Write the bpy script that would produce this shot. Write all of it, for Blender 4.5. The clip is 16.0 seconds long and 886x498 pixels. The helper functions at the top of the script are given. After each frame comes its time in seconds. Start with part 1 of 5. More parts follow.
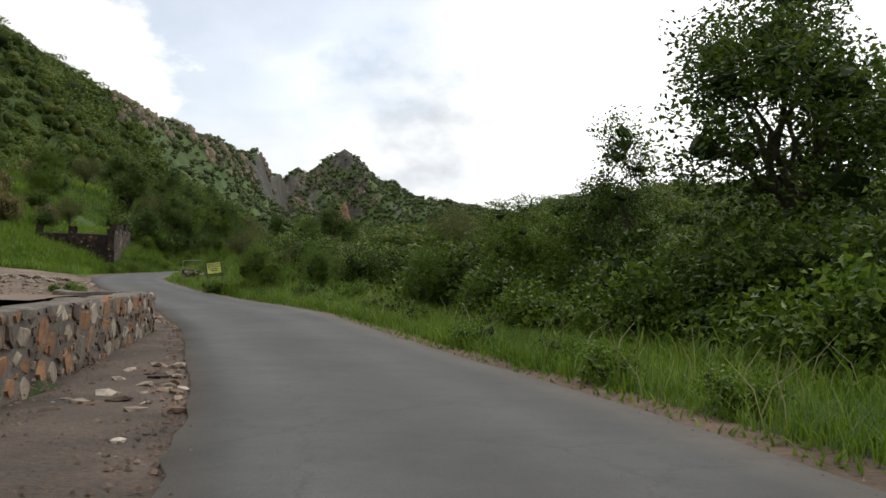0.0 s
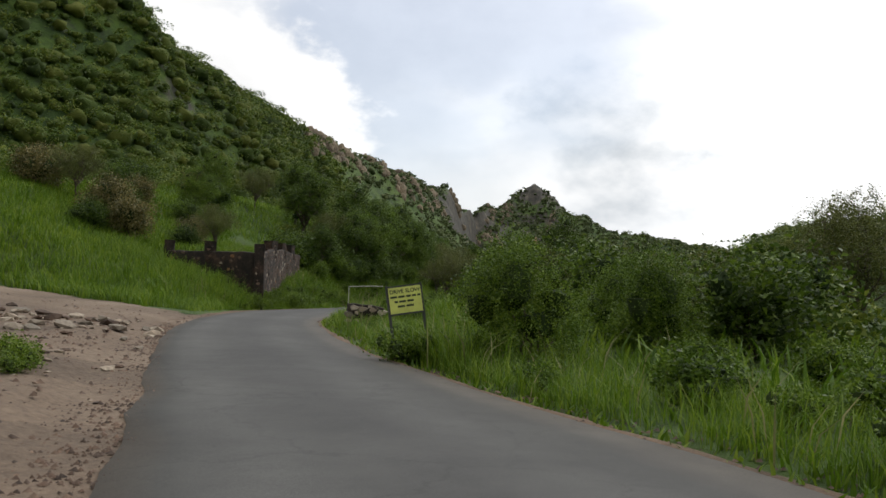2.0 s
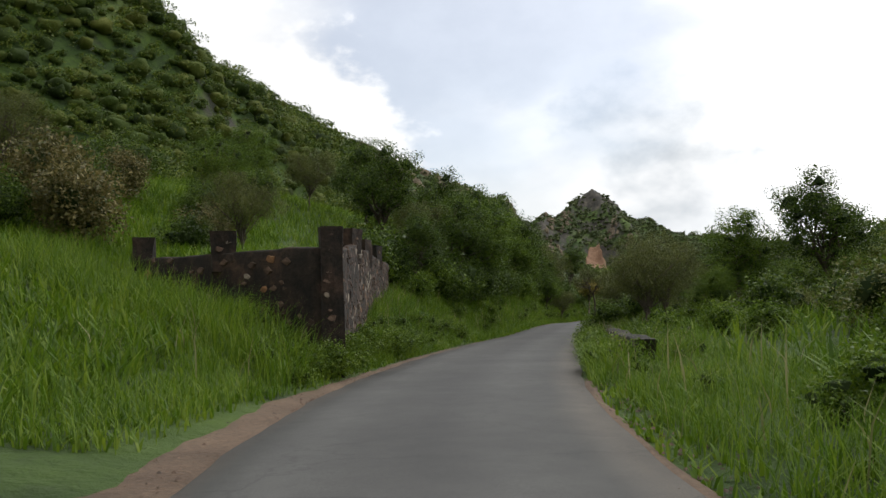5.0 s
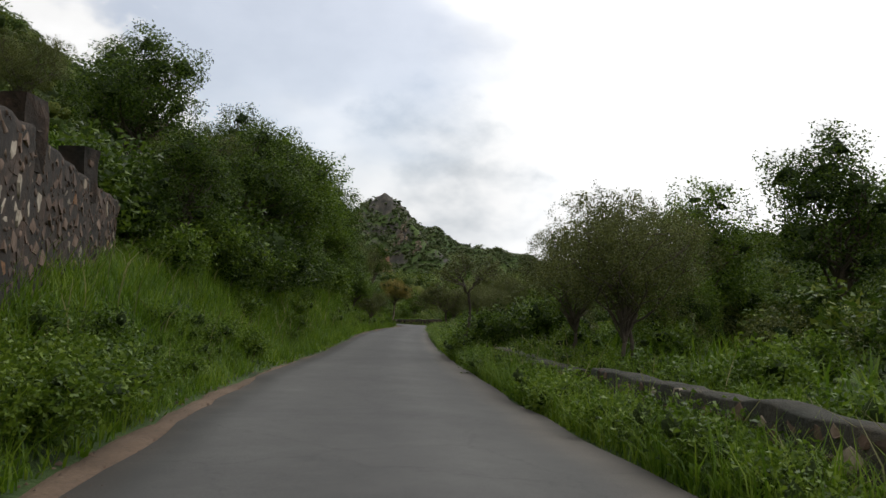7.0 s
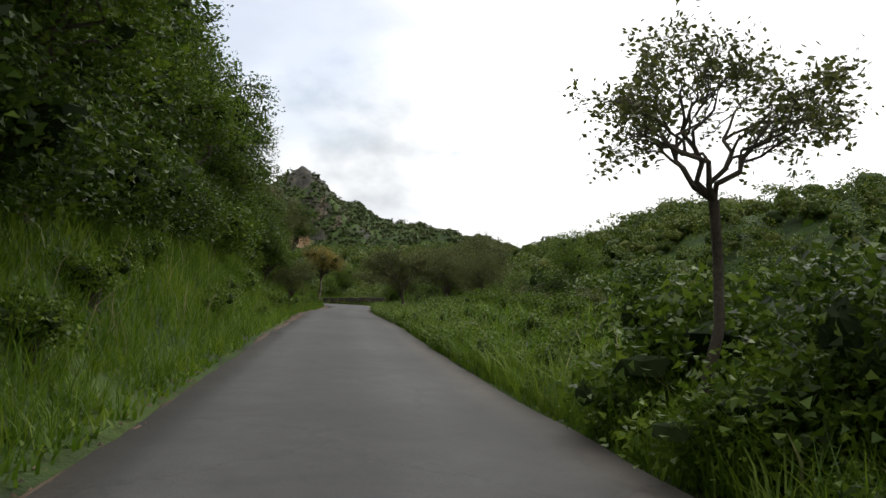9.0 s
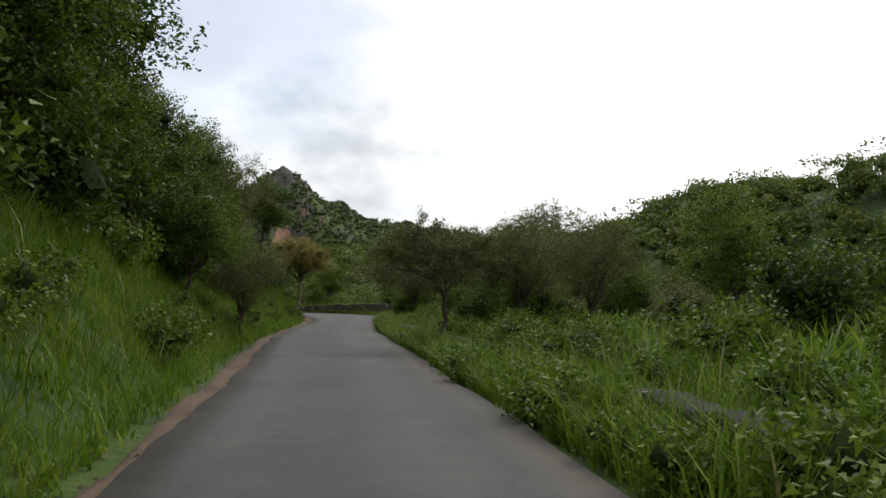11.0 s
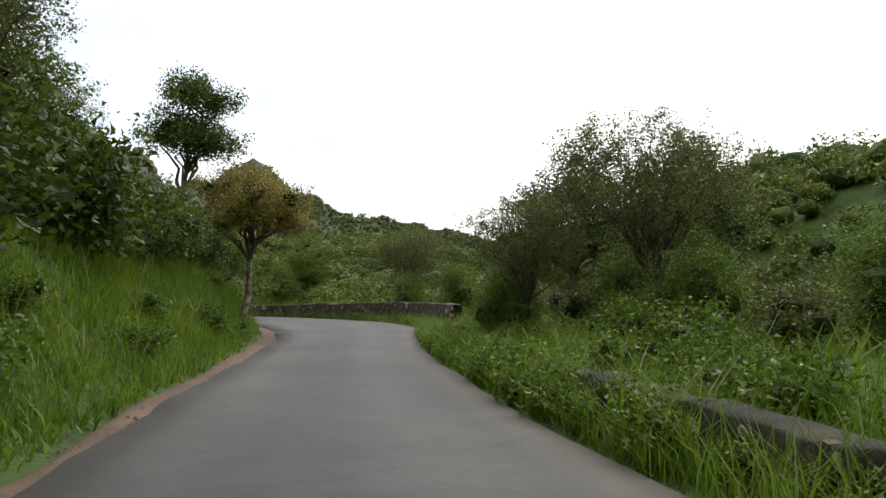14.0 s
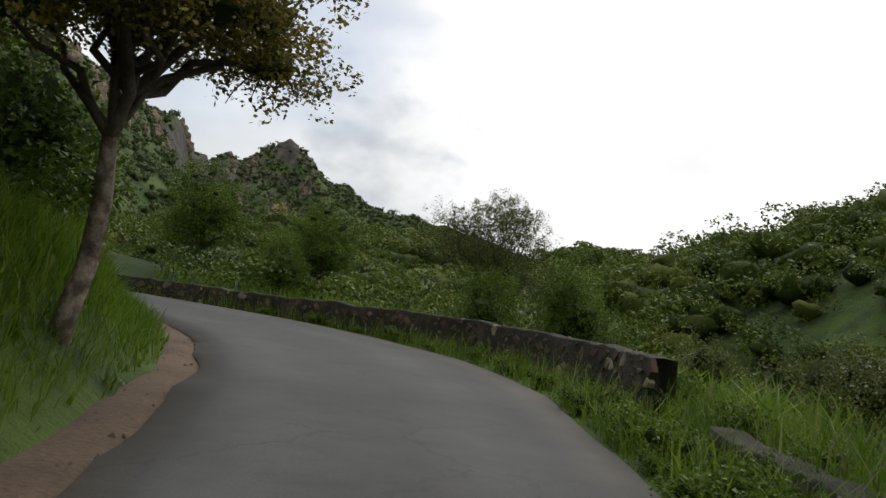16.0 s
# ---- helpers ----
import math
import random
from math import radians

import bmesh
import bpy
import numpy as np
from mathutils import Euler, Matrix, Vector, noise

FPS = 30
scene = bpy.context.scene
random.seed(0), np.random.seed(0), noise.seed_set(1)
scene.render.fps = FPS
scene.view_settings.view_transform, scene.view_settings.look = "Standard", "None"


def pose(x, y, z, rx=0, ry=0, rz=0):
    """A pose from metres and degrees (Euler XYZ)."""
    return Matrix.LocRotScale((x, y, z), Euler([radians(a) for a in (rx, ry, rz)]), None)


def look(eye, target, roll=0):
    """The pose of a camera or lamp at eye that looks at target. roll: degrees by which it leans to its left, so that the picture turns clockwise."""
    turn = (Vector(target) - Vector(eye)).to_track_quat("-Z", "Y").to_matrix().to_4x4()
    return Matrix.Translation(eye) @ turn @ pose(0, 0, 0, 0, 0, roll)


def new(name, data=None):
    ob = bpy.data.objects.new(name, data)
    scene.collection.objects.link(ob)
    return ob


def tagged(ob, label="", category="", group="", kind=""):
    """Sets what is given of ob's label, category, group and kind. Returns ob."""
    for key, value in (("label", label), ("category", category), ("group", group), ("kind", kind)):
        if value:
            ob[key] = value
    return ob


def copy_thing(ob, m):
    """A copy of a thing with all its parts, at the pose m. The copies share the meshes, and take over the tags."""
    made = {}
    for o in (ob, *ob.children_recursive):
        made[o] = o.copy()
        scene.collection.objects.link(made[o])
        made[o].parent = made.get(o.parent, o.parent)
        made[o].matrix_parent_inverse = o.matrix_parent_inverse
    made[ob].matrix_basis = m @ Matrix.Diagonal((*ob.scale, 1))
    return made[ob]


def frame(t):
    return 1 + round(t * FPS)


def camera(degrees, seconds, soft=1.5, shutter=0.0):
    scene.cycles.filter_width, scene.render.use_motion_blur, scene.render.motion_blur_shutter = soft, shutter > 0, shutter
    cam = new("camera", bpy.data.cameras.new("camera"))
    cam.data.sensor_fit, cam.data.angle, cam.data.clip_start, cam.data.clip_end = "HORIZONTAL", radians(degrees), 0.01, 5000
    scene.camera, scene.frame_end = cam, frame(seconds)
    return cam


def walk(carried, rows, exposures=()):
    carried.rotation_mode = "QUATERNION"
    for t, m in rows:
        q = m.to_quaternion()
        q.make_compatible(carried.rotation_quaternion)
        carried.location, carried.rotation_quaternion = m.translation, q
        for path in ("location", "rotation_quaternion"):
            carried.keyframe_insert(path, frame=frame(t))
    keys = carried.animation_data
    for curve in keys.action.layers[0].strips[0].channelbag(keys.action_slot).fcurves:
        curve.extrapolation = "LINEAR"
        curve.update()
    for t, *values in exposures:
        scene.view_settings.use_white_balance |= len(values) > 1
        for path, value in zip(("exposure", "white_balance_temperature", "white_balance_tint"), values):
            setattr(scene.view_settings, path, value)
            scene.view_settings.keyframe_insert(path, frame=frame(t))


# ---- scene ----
cam = camera(56.33, 16.0)
PATH = [
    (0, (0.000, -0.000, 1.300), (2.543, 19.835, 1.635), 1.60),
    (0.5, (-0.302, 5.711, 1.173), (1.758, 25.594, 1.809), 3.59),
    (1, (-1.006, 11.442, 1.052), (-0.265, 31.412, 1.854), 4.41),
    (1.5, (-1.926, 17.093, 0.944), (-2.514, 37.070, 1.701), 2.88),
    (2, (-3.201, 22.340, 0.905), (-5.149, 42.214, 2.009), 2.01),
    (2.5, (-4.557, 26.896, 0.901), (-7.684, 46.613, 2.115), 3.19),
    (3, (-5.853, 30.742, 0.910), (-10.185, 50.179, 2.764), 2.42),
    (3.2, (-6.427, 32.175, 0.934), (-11.504, 51.402, 3.068), -0.75),
    (3.5, (-7.287, 34.259, 0.982), (-12.655, 53.418, 3.012), -0.66),
    (4, (-8.606, 37.631, 1.086), (-12.936, 57.069, 2.943), -0.71),
    (4.5, (-9.775, 41.056, 1.156), (-13.281, 60.674, 2.839), -0.99),
    (5, (-10.873, 44.684, 1.196), (-14.069, 64.370, 2.706), -1.59),
    (5.3, (-11.501, 47.023, 1.212), (-13.820, 66.839, 2.617), -2.26),
    (5.5, (-11.885, 48.626, 1.221), (-13.093, 68.540, 2.624), -3.70),
    (6, (-12.679, 52.664, 1.226), (-12.684, 72.584, 3.013), -3.01),
    (6.2, (-12.942, 54.335, 1.225), (-12.622, 74.224, 3.299), -3.00),
    (6.5, (-13.261, 56.876, 1.220), (-12.356, 76.784, 2.910), -1.10),
    (7, (-13.691, 61.201, 1.182), (-11.727, 81.041, 2.773), 2.63),
    (7.5, (-13.942, 65.838, 1.122), (-10.919, 85.560, 2.491), 6.18),
    (8, (-14.003, 70.922, 1.075), (-10.660, 90.591, 2.477), 2.42),
    (8.5, (-13.794, 76.356, 1.069), (-10.096, 95.987, 2.034), 0.84),
    (9, (-13.490, 81.935, 1.071), (-9.569, 101.515, 2.189), 2.00),
    (9.5, (-13.146, 87.279, 1.090), (-9.076, 106.833, 2.129), 1.28),
    (9.7, (-12.973, 89.369, 1.113), (-8.634, 108.872, 2.027), 0.45),
    (10, (-12.740, 92.456, 1.162), (-8.177, 111.905, 2.124), 0.37),
    (10.5, (-12.379, 97.465, 1.274), (-7.936, 116.937, 2.314), 0.36),
    (11, (-12.059, 102.337, 1.341), (-7.761, 121.837, 2.460), 0.46),
    (11.5, (-11.763, 107.111, 1.358), (-7.419, 126.596, 2.555), 0.71),
    (11.8, (-11.599, 109.945, 1.346), (-7.285, 129.435, 2.591), 1.00),
    (12, (-11.506, 111.830, 1.332), (-7.305, 131.351, 2.463), 0.46),
    (12.5, (-11.288, 116.451, 1.267), (-6.890, 135.929, 2.389), 2.41),
    (13, (-11.002, 120.853, 1.109), (-6.451, 140.283, 2.425), 2.14),
    (13.5, (-10.552, 125.381, 1.037), (-6.093, 144.843, 2.187), 0.18),
    (14, (-10.087, 130.021, 1.003), (-5.149, 149.370, 2.102), 0.43),
    (14.5, (-9.616, 134.773, 0.992), (-4.506, 154.057, 2.399), 2.55),
    (15, (-9.147, 139.386, 0.992), (-3.985, 158.659, 2.369), 4.71),
    (15.5, (-8.537, 143.893, 0.985), (-3.707, 163.243, 2.478), 6.97),
    (16, (-8.082, 148.338, 1.004), (-3.725, 167.819, 2.237), 8.36),
]
walk(cam, [(t, look(eye, target, roll)) for t, eye, target, roll in PATH],
     exposures=[(0, -0.28), (1.5, -0.40), (3.2, -0.40), (5.5, -0.34), (6.4, -0.55), (7.2, -0.52), (8.5, -0.3), (9.7, -0.38), (12, -0.34), (13.2, 0.3), (13.7, 0.25), (14.5, -0.08), (15.2, -0.3), (16, -0.6)])

# ---------------- world and light ----------------
world = bpy.data.worlds.new("sky")
scene.world = world
world.use_nodes = True
wn, wl = world.node_tree.nodes, world.node_tree.links
wn.clear()
SUN_ELEV, SUN_AZ = radians(52), radians(36)      # azimuth clockwise from +y
sky = wn.new("ShaderNodeTexSky")
sky.sky_type, sky.sun_disc, sky.sun_elevation, sky.sun_rotation = "NISHITA", False, SUN_ELEV, SUN_AZ
sky.dust_density = 2.0
coord = wn.new("ShaderNodeTexCoord")
view = coord.outputs["Generated"]


def sky_noise(scale, detail, rough, squash, shift):
    mp = wn.new("ShaderNodeMapping")
    mp.inputs["Scale"].default_value, mp.inputs["Location"].default_value = (1.0, 1.0, squash), shift
    wl.new(view, mp.inputs["Vector"])
    t = wn.new("ShaderNodeTexNoise")
    t.inputs["Scale"].default_value, t.inputs["Detail"].default_value, t.inputs["Roughness"].default_value = scale, detail, rough
    wl.new(mp.outputs["Vector"], t.inputs["Vector"])
    return t.outputs["Fac"]


def sky_math(op, a, b, c=None):
    nd = wn.new("ShaderNodeMath")
    nd.operation = op
    for k, q in enumerate((a, b, c)):
        if isinstance(q, (int, float)):
            nd.inputs[k].default_value = q
        elif q is not None:
            wl.new(q, nd.inputs[k])
    return nd.outputs[0]


def sky_range(value, lo, hi, to_lo=0.0, to_hi=1.0):
    nd = wn.new("ShaderNodeMapRange")
    nd.interpolation_type = "SMOOTHSTEP"
    for k, q in zip(("From Min", "From Max", "To Min", "To Max"), (lo, hi, to_lo, to_hi)):
        nd.inputs[k].default_value = q
    wl.new(value, nd.inputs["Value"])
    return nd.outputs["Result"]


def toward(az, el):
    """Cosine of the angle to a bearing (degrees clockwise from +y) and elevation."""
    nd = wn.new("ShaderNodeVectorMath")
    nd.operation = "DOT_PRODUCT"
    a_, e_ = radians(az), radians(el)
    nd.inputs[1].default_value = (math.sin(a_) * math.cos(e_), math.cos(a_) * math.cos(e_), math.sin(e_))
    wl.new(view, nd.inputs[0])
    return nd.outputs["Value"]


billow = sky_noise(5.5, 8.0, 0.55, 1.6, (0.35, 0.1, 0.2))
wisps = sky_noise(2.6, 6.0, 0.5, 2.2, (1.7, 0.6, 0.9))
# open blue between the clouds, a heaped white cloud over the hill, grey ones low over the mountain
blue = sky_range(sky_math("MULTIPLY_ADD", wisps, 0.10, toward(-7, 19)), 1.005, 1.04, 0.0, 0.62)
heap = sky_range(sky_math("MULTIPLY_ADD", billow, 0.055, toward(-21, 12)), 1.011, 1.017)
grey = sky_range(sky_math("MULTIPLY_ADD", billow, 0.045, toward(6, 9.5)), 1.0135, 1.0245, 0.0, 0.8)
cover = sky_math("SUBTRACT", 1.0, sky_math("MULTIPLY", blue, sky_math("SUBTRACT", 1.0, heap)))
# cloud is brightest round the veiled sun
lit = sky_range(toward(math.degrees(SUN_AZ), math.degrees(SUN_ELEV)), -0.35, 0.95, 0.46, 1.8)
puff = sky_range(billow, 0.3, 0.62, 0.86, 1.05)
bright = sky_math("MULTIPLY", lit, puff)
shade = sky_math("MULTIPLY_ADD", grey, -0.55, 1.0)
tone = wn.new("ShaderNodeMix")
tone.data_type = "RGBA"
tone.inputs["A"].default_value, tone.inputs["B"].default_value = (1.0, 1.0, 1.0, 1), (0.86, 0.93, 1.0, 1)
wl.new(grey, tone.inputs["Factor"])
bg_sky, bg_cloud = wn.new("ShaderNodeBackground"), wn.new("ShaderNodeBackground")
bg_sky.inputs["Strength"].default_value = 0.15
wl.new(sky_math("MULTIPLY", bright, shade), bg_cloud.inputs["Strength"])
wl.new(sky.outputs["Color"], bg_sky.inputs["Color"])
wl.new(tone.outputs["Result"], bg_cloud.inputs["Color"])
blend = wn.new("ShaderNodeMixShader")
wl.new(cover, blend.inputs["Fac"])
wl.new(bg_sky.outputs["Background"], blend.inputs[1])
wl.new(bg_cloud.outputs["Background"], blend.inputs[2])
out = wn.new("ShaderNodeOutputWorld")
wl.new(blend.outputs["Shader"], out.inputs["Surface"])

sun = new("sun", bpy.data.lights.new("sun", "SUN"))
sun.data.energy, sun.data.angle, sun.data.color = 1.2, radians(14), (1.0, 0.97, 0.92)
sun.matrix_world = look((0, 0, 60), (-math.sin(SUN_AZ) * 60 * math.cos(SUN_ELEV), -math.cos(SUN_AZ) * 60 * math.cos(SUN_ELEV), 60 - 60 * math.sin(SUN_ELEV)))

# ---------------- materials ----------------


def material(name, rough=0.8, metal=0.0):
    m = bpy.data.materials.new(name)
    m.use_nodes = True
    n, l = m.node_tree.nodes, m.node_tree.links
    b = n["Principled BSDF"]
    b.inputs["Roughness"].default_value, b.inputs["Metallic"].default_value = rough, metal
    return m, n, l, b


def ramp_node(n, stops):
    r = n.new("ShaderNodeValToRGB")
    e = r.color_ramp.elements
    while len(e) < len(stops):
        e.new(0.5)
    for el, (p, c) in zip(e, stops):
        el.position, el.color = p, (*c, 1)
    return r


def noise_node(n, l, scale, detail=5.0, vec=None, rough=0.55):
    t = n.new("ShaderNodeTexNoise")
    t.inputs["Scale"].default_value, t.inputs["Detail"].default_value, t.inputs["Roughness"].default_value = scale, detail, rough
    if vec is not None:
        l.new(vec, t.inputs["Vector"])
    return t


def surface(name, stops_big, stops_fine, scale_big, scale_fine, bump=0.3, depth=0.02, rough=0.9, random_piece=0.0, islands=False):
    """Two scales of colour noise in world metres, with fine relief."""
    m, n, l, b = material(name, rough)
    pos = n.new("ShaderNodeNewGeometry").outputs["Position"]
    big = noise_node(n, l, scale_big, 4, pos)
    fine = noise_node(n, l, scale_fine, 8, pos, 0.65)
    r1, r2 = ramp_node(n, stops_big), ramp_node(n, stops_fine)
    l.new(big.outputs["Fac"], r1.inputs["Fac"])
    l.new(fine.outputs["Fac"], r2.inputs["Fac"])
    mix = n.new("ShaderNodeMix")
    mix.data_type, mix.blend_type = "RGBA", "MULTIPLY"
    mix.inputs["Factor"].default_value = 1.0
    l.new(r1.outputs["Color"], mix.inputs["A"])
    l.new(r2.outputs["Color"], mix.inputs["B"])
    last = mix.outputs["Result"]
    if random_piece:
        info = n.new("ShaderNodeNewGeometry" if islands else "ShaderNodeObjectInfo")
        rr = ramp_node(n, [(0.0, (1 - random_piece,) * 3), (0.5, (1.0, 0.92, 0.85)), (1.0, (1 + random_piece,) * 3)])
        l.new(info.outputs["Random Per Island" if islands else "Random"], rr.inputs["Fac"])
        mm = n.new("ShaderNodeMix")
        mm.data_type, mm.blend_type = "RGBA", "MULTIPLY"
        mm.inputs["Factor"].default_value = 1.0
        l.new(last, mm.inputs["A"])
        l.new(rr.outputs["Color"], mm.inputs["B"])
        last = mm.outputs["Result"]
    l.new(last, b.inputs["Base Color"])
    bm_ = n.new("ShaderNodeBump")
    bm_.inputs["Strength"].default_value, bm_.inputs["Distance"].default_value = bump, depth
    l.new(fine.outputs["Fac"], bm_.inputs["Height"])
    l.new(bm_.outputs["Normal"], b.inputs["Normal"])
    return m


def foliage(name, dark, mid, light, patch=0.35, glow=0.25, rough=0.5, lumps=0.0):
    """Leaves: each leaf its own shade, clumps of drier and fresher growth, light passing through."""
    m, n, l, b = material(name, rough)
    geo = n.new("ShaderNodeNewGeometry")
    big = noise_node(n, l, patch, 3, geo.outputs["Position"])
    add = n.new("ShaderNodeMath")
    add.operation = "MULTIPLY_ADD"
    add.inputs[1].default_value, add.inputs[2].default_value = 0.55, 0.0
    l.new(geo.outputs["Random Per Island"], add.inputs[0])
    sm = n.new("ShaderNodeMath")
    sm.operation = "MULTIPLY_ADD"
    sm.inputs[1].default_value = 0.75
    l.new(big.outputs["Fac"], sm.inputs[0])
    l.new(add.outputs[0], sm.inputs[2])
    r = ramp_node(n, [(0.25, dark), (0.6, mid), (0.95, light)])
    l.new(sm.outputs[0], r.inputs["Fac"])
    l.new(r.outputs["Color"], b.inputs["Base Color"])
    b.inputs["Specular IOR Level"].default_value = 0.3
    if lumps:
        relief = noise_node(n, l, lumps, 6, geo.outputs["Position"], 0.7)
        bp = n.new("ShaderNodeBump")
        bp.inputs["Strength"].default_value, bp.inputs["Distance"].default_value = 0.9, 0.5 / lumps
        l.new(relief.outputs["Fac"], bp.inputs["Height"])
        l.new(bp.outputs["Normal"], b.inputs["Normal"])
    tr = n.new("ShaderNodeBsdfTranslucent")
    l.new(r.outputs["Color"], tr.inputs["Color"])
    mx = n.new("ShaderNodeMixShader")
    mx.inputs["Fac"].default_value = glow
    l.new(b.outputs["BSDF"], mx.inputs[1])
    l.new(tr.outputs["BSDF"], mx.inputs[2])
    l.new(mx.outputs["Shader"], n["Material Output"].inputs["Surface"])
    return m


def plain(name, color, rough=0.6, var=0.15, scale=6.0):
    m, n, l, b = material(name, rough)
    t = noise_node(n, l, scale, 6, n.new("ShaderNodeNewGeometry").outputs["Position"])
    r = ramp_node(n, [(0.3, tuple(c * (1 - var) for c in color)), (0.7, tuple(min(1, c * (1 + var)) for c in color))])
    l.new(t.outputs["Fac"], r.inputs["Fac"])
    l.new(r.outputs["Color"], b.inputs["Base Color"])
    return m


def asphalt_material():
    """Worn asphalt: polished wheel lanes, dusty edges, patches and hairline cracks; UV is metres across and along."""
    m, n, l, b = material("asphalt", 0.8)
    geo = n.new("ShaderNodeNewGeometry")
    pos = geo.outputs["Position"]
    uv = n.new("ShaderNodeUVMap")
    sep = n.new("ShaderNodeSeparateXYZ")
    l.new(uv.outputs["UV"], sep.inputs[0])
    wob = noise_node(n, l, 0.25, 3, pos)
    add = n.new("ShaderNodeMath")
    add.operation = "MULTIPLY_ADD"
    add.inputs[1].default_value = 0.12
    l.new(wob.outputs["Fac"], add.inputs[0])
    l.new(sep.outputs["X"], add.inputs[2])
    lane = ramp_node(n, [(0.05, (0.088, 0.072, 0.057)), (0.13, (0.052, 0.051, 0.048)), (0.27, (0.068, 0.067, 0.064)), (0.40, (0.051, 0.050, 0.048)), (0.56, (0.046, 0.045, 0.044)), (0.72, (0.066, 0.065, 0.062)), (0.90, (0.050, 0.049, 0.046)), (1.0, (0.078, 0.067, 0.055))])
    l.new(add.outputs[0], lane.inputs["Fac"])
    last = lane.outputs["Color"]
    big = noise_node(n, l, 0.35, 4, pos)
    fine_ = noise_node(n, l, 60.0, 6, pos, 0.7)
    mid = noise_node(n, l, 2.2, 6, pos, 0.65)
    for src, stops in ((big, [(0.3, (0.72, 0.72, 0.73)), (0.7, (1.2, 1.2, 1.19))]), (mid, [(0.3, (0.82, 0.82, 0.82)), (0.7, (1.14, 1.14, 1.13))]), (fine_, [(0.3, (0.62, 0.62, 0.62)), (0.7, (1.3, 1.3, 1.3))])):
        r = ramp_node(n, stops)
        l.new(src.outputs["Fac"], r.inputs["Fac"])
        mx = n.new("ShaderNodeMix")
        mx.data_type, mx.blend_type = "RGBA", "MULTIPLY"
        mx.inputs["Factor"].default_value = 1.0
        l.new(last, mx.inputs["A"])
        l.new(r.outputs["Color"], mx.inputs["B"])
        last = mx.outputs["Result"]
    cr = n.new("ShaderNodeTexVoronoi")
    cr.feature = "DISTANCE_TO_EDGE"
    cr.inputs["Scale"].default_value = 0.42
    bent = n.new("ShaderNodeMix")
    bent.data_type, bent.blend_type = "RGBA", "LINEAR_LIGHT"
    bent.inputs["Factor"].default_value = 0.35
    l.new(pos, bent.inputs["A"])
    l.new(mid.outputs["Color"], bent.inputs["B"])
    l.new(bent.outputs["Result"], cr.inputs["Vector"])
    cm = ramp_node(n, [(0.0, (0.45, 0.45, 0.45)), (0.012, (1, 1, 1))])
    l.new(cr.outputs["Distance"], cm.inputs["Fac"])
    mx = n.new("ShaderNodeMix")
    mx.data_type, mx.blend_type = "RGBA", "MULTIPLY"
    l.new(big.outputs["Fac"], mx.inputs["Factor"])
    l.new(last, mx.inputs["A"])
    l.new(cm.outputs["Color"], mx.inputs["B"])
    l.new(mx.outputs["Result"], b.inputs["Base Color"])
    bp = n.new("ShaderNodeBump")
    bp.inputs["Strength"].default_value, bp.inputs["Distance"].default_value = 0.35, 0.006
    l.new(fine_.outputs["Fac"], bp.inputs["Height"])
    l.new(bp.outputs["Normal"], b.inputs["Normal"])
    return m


M_ASPHALT = asphalt_material()



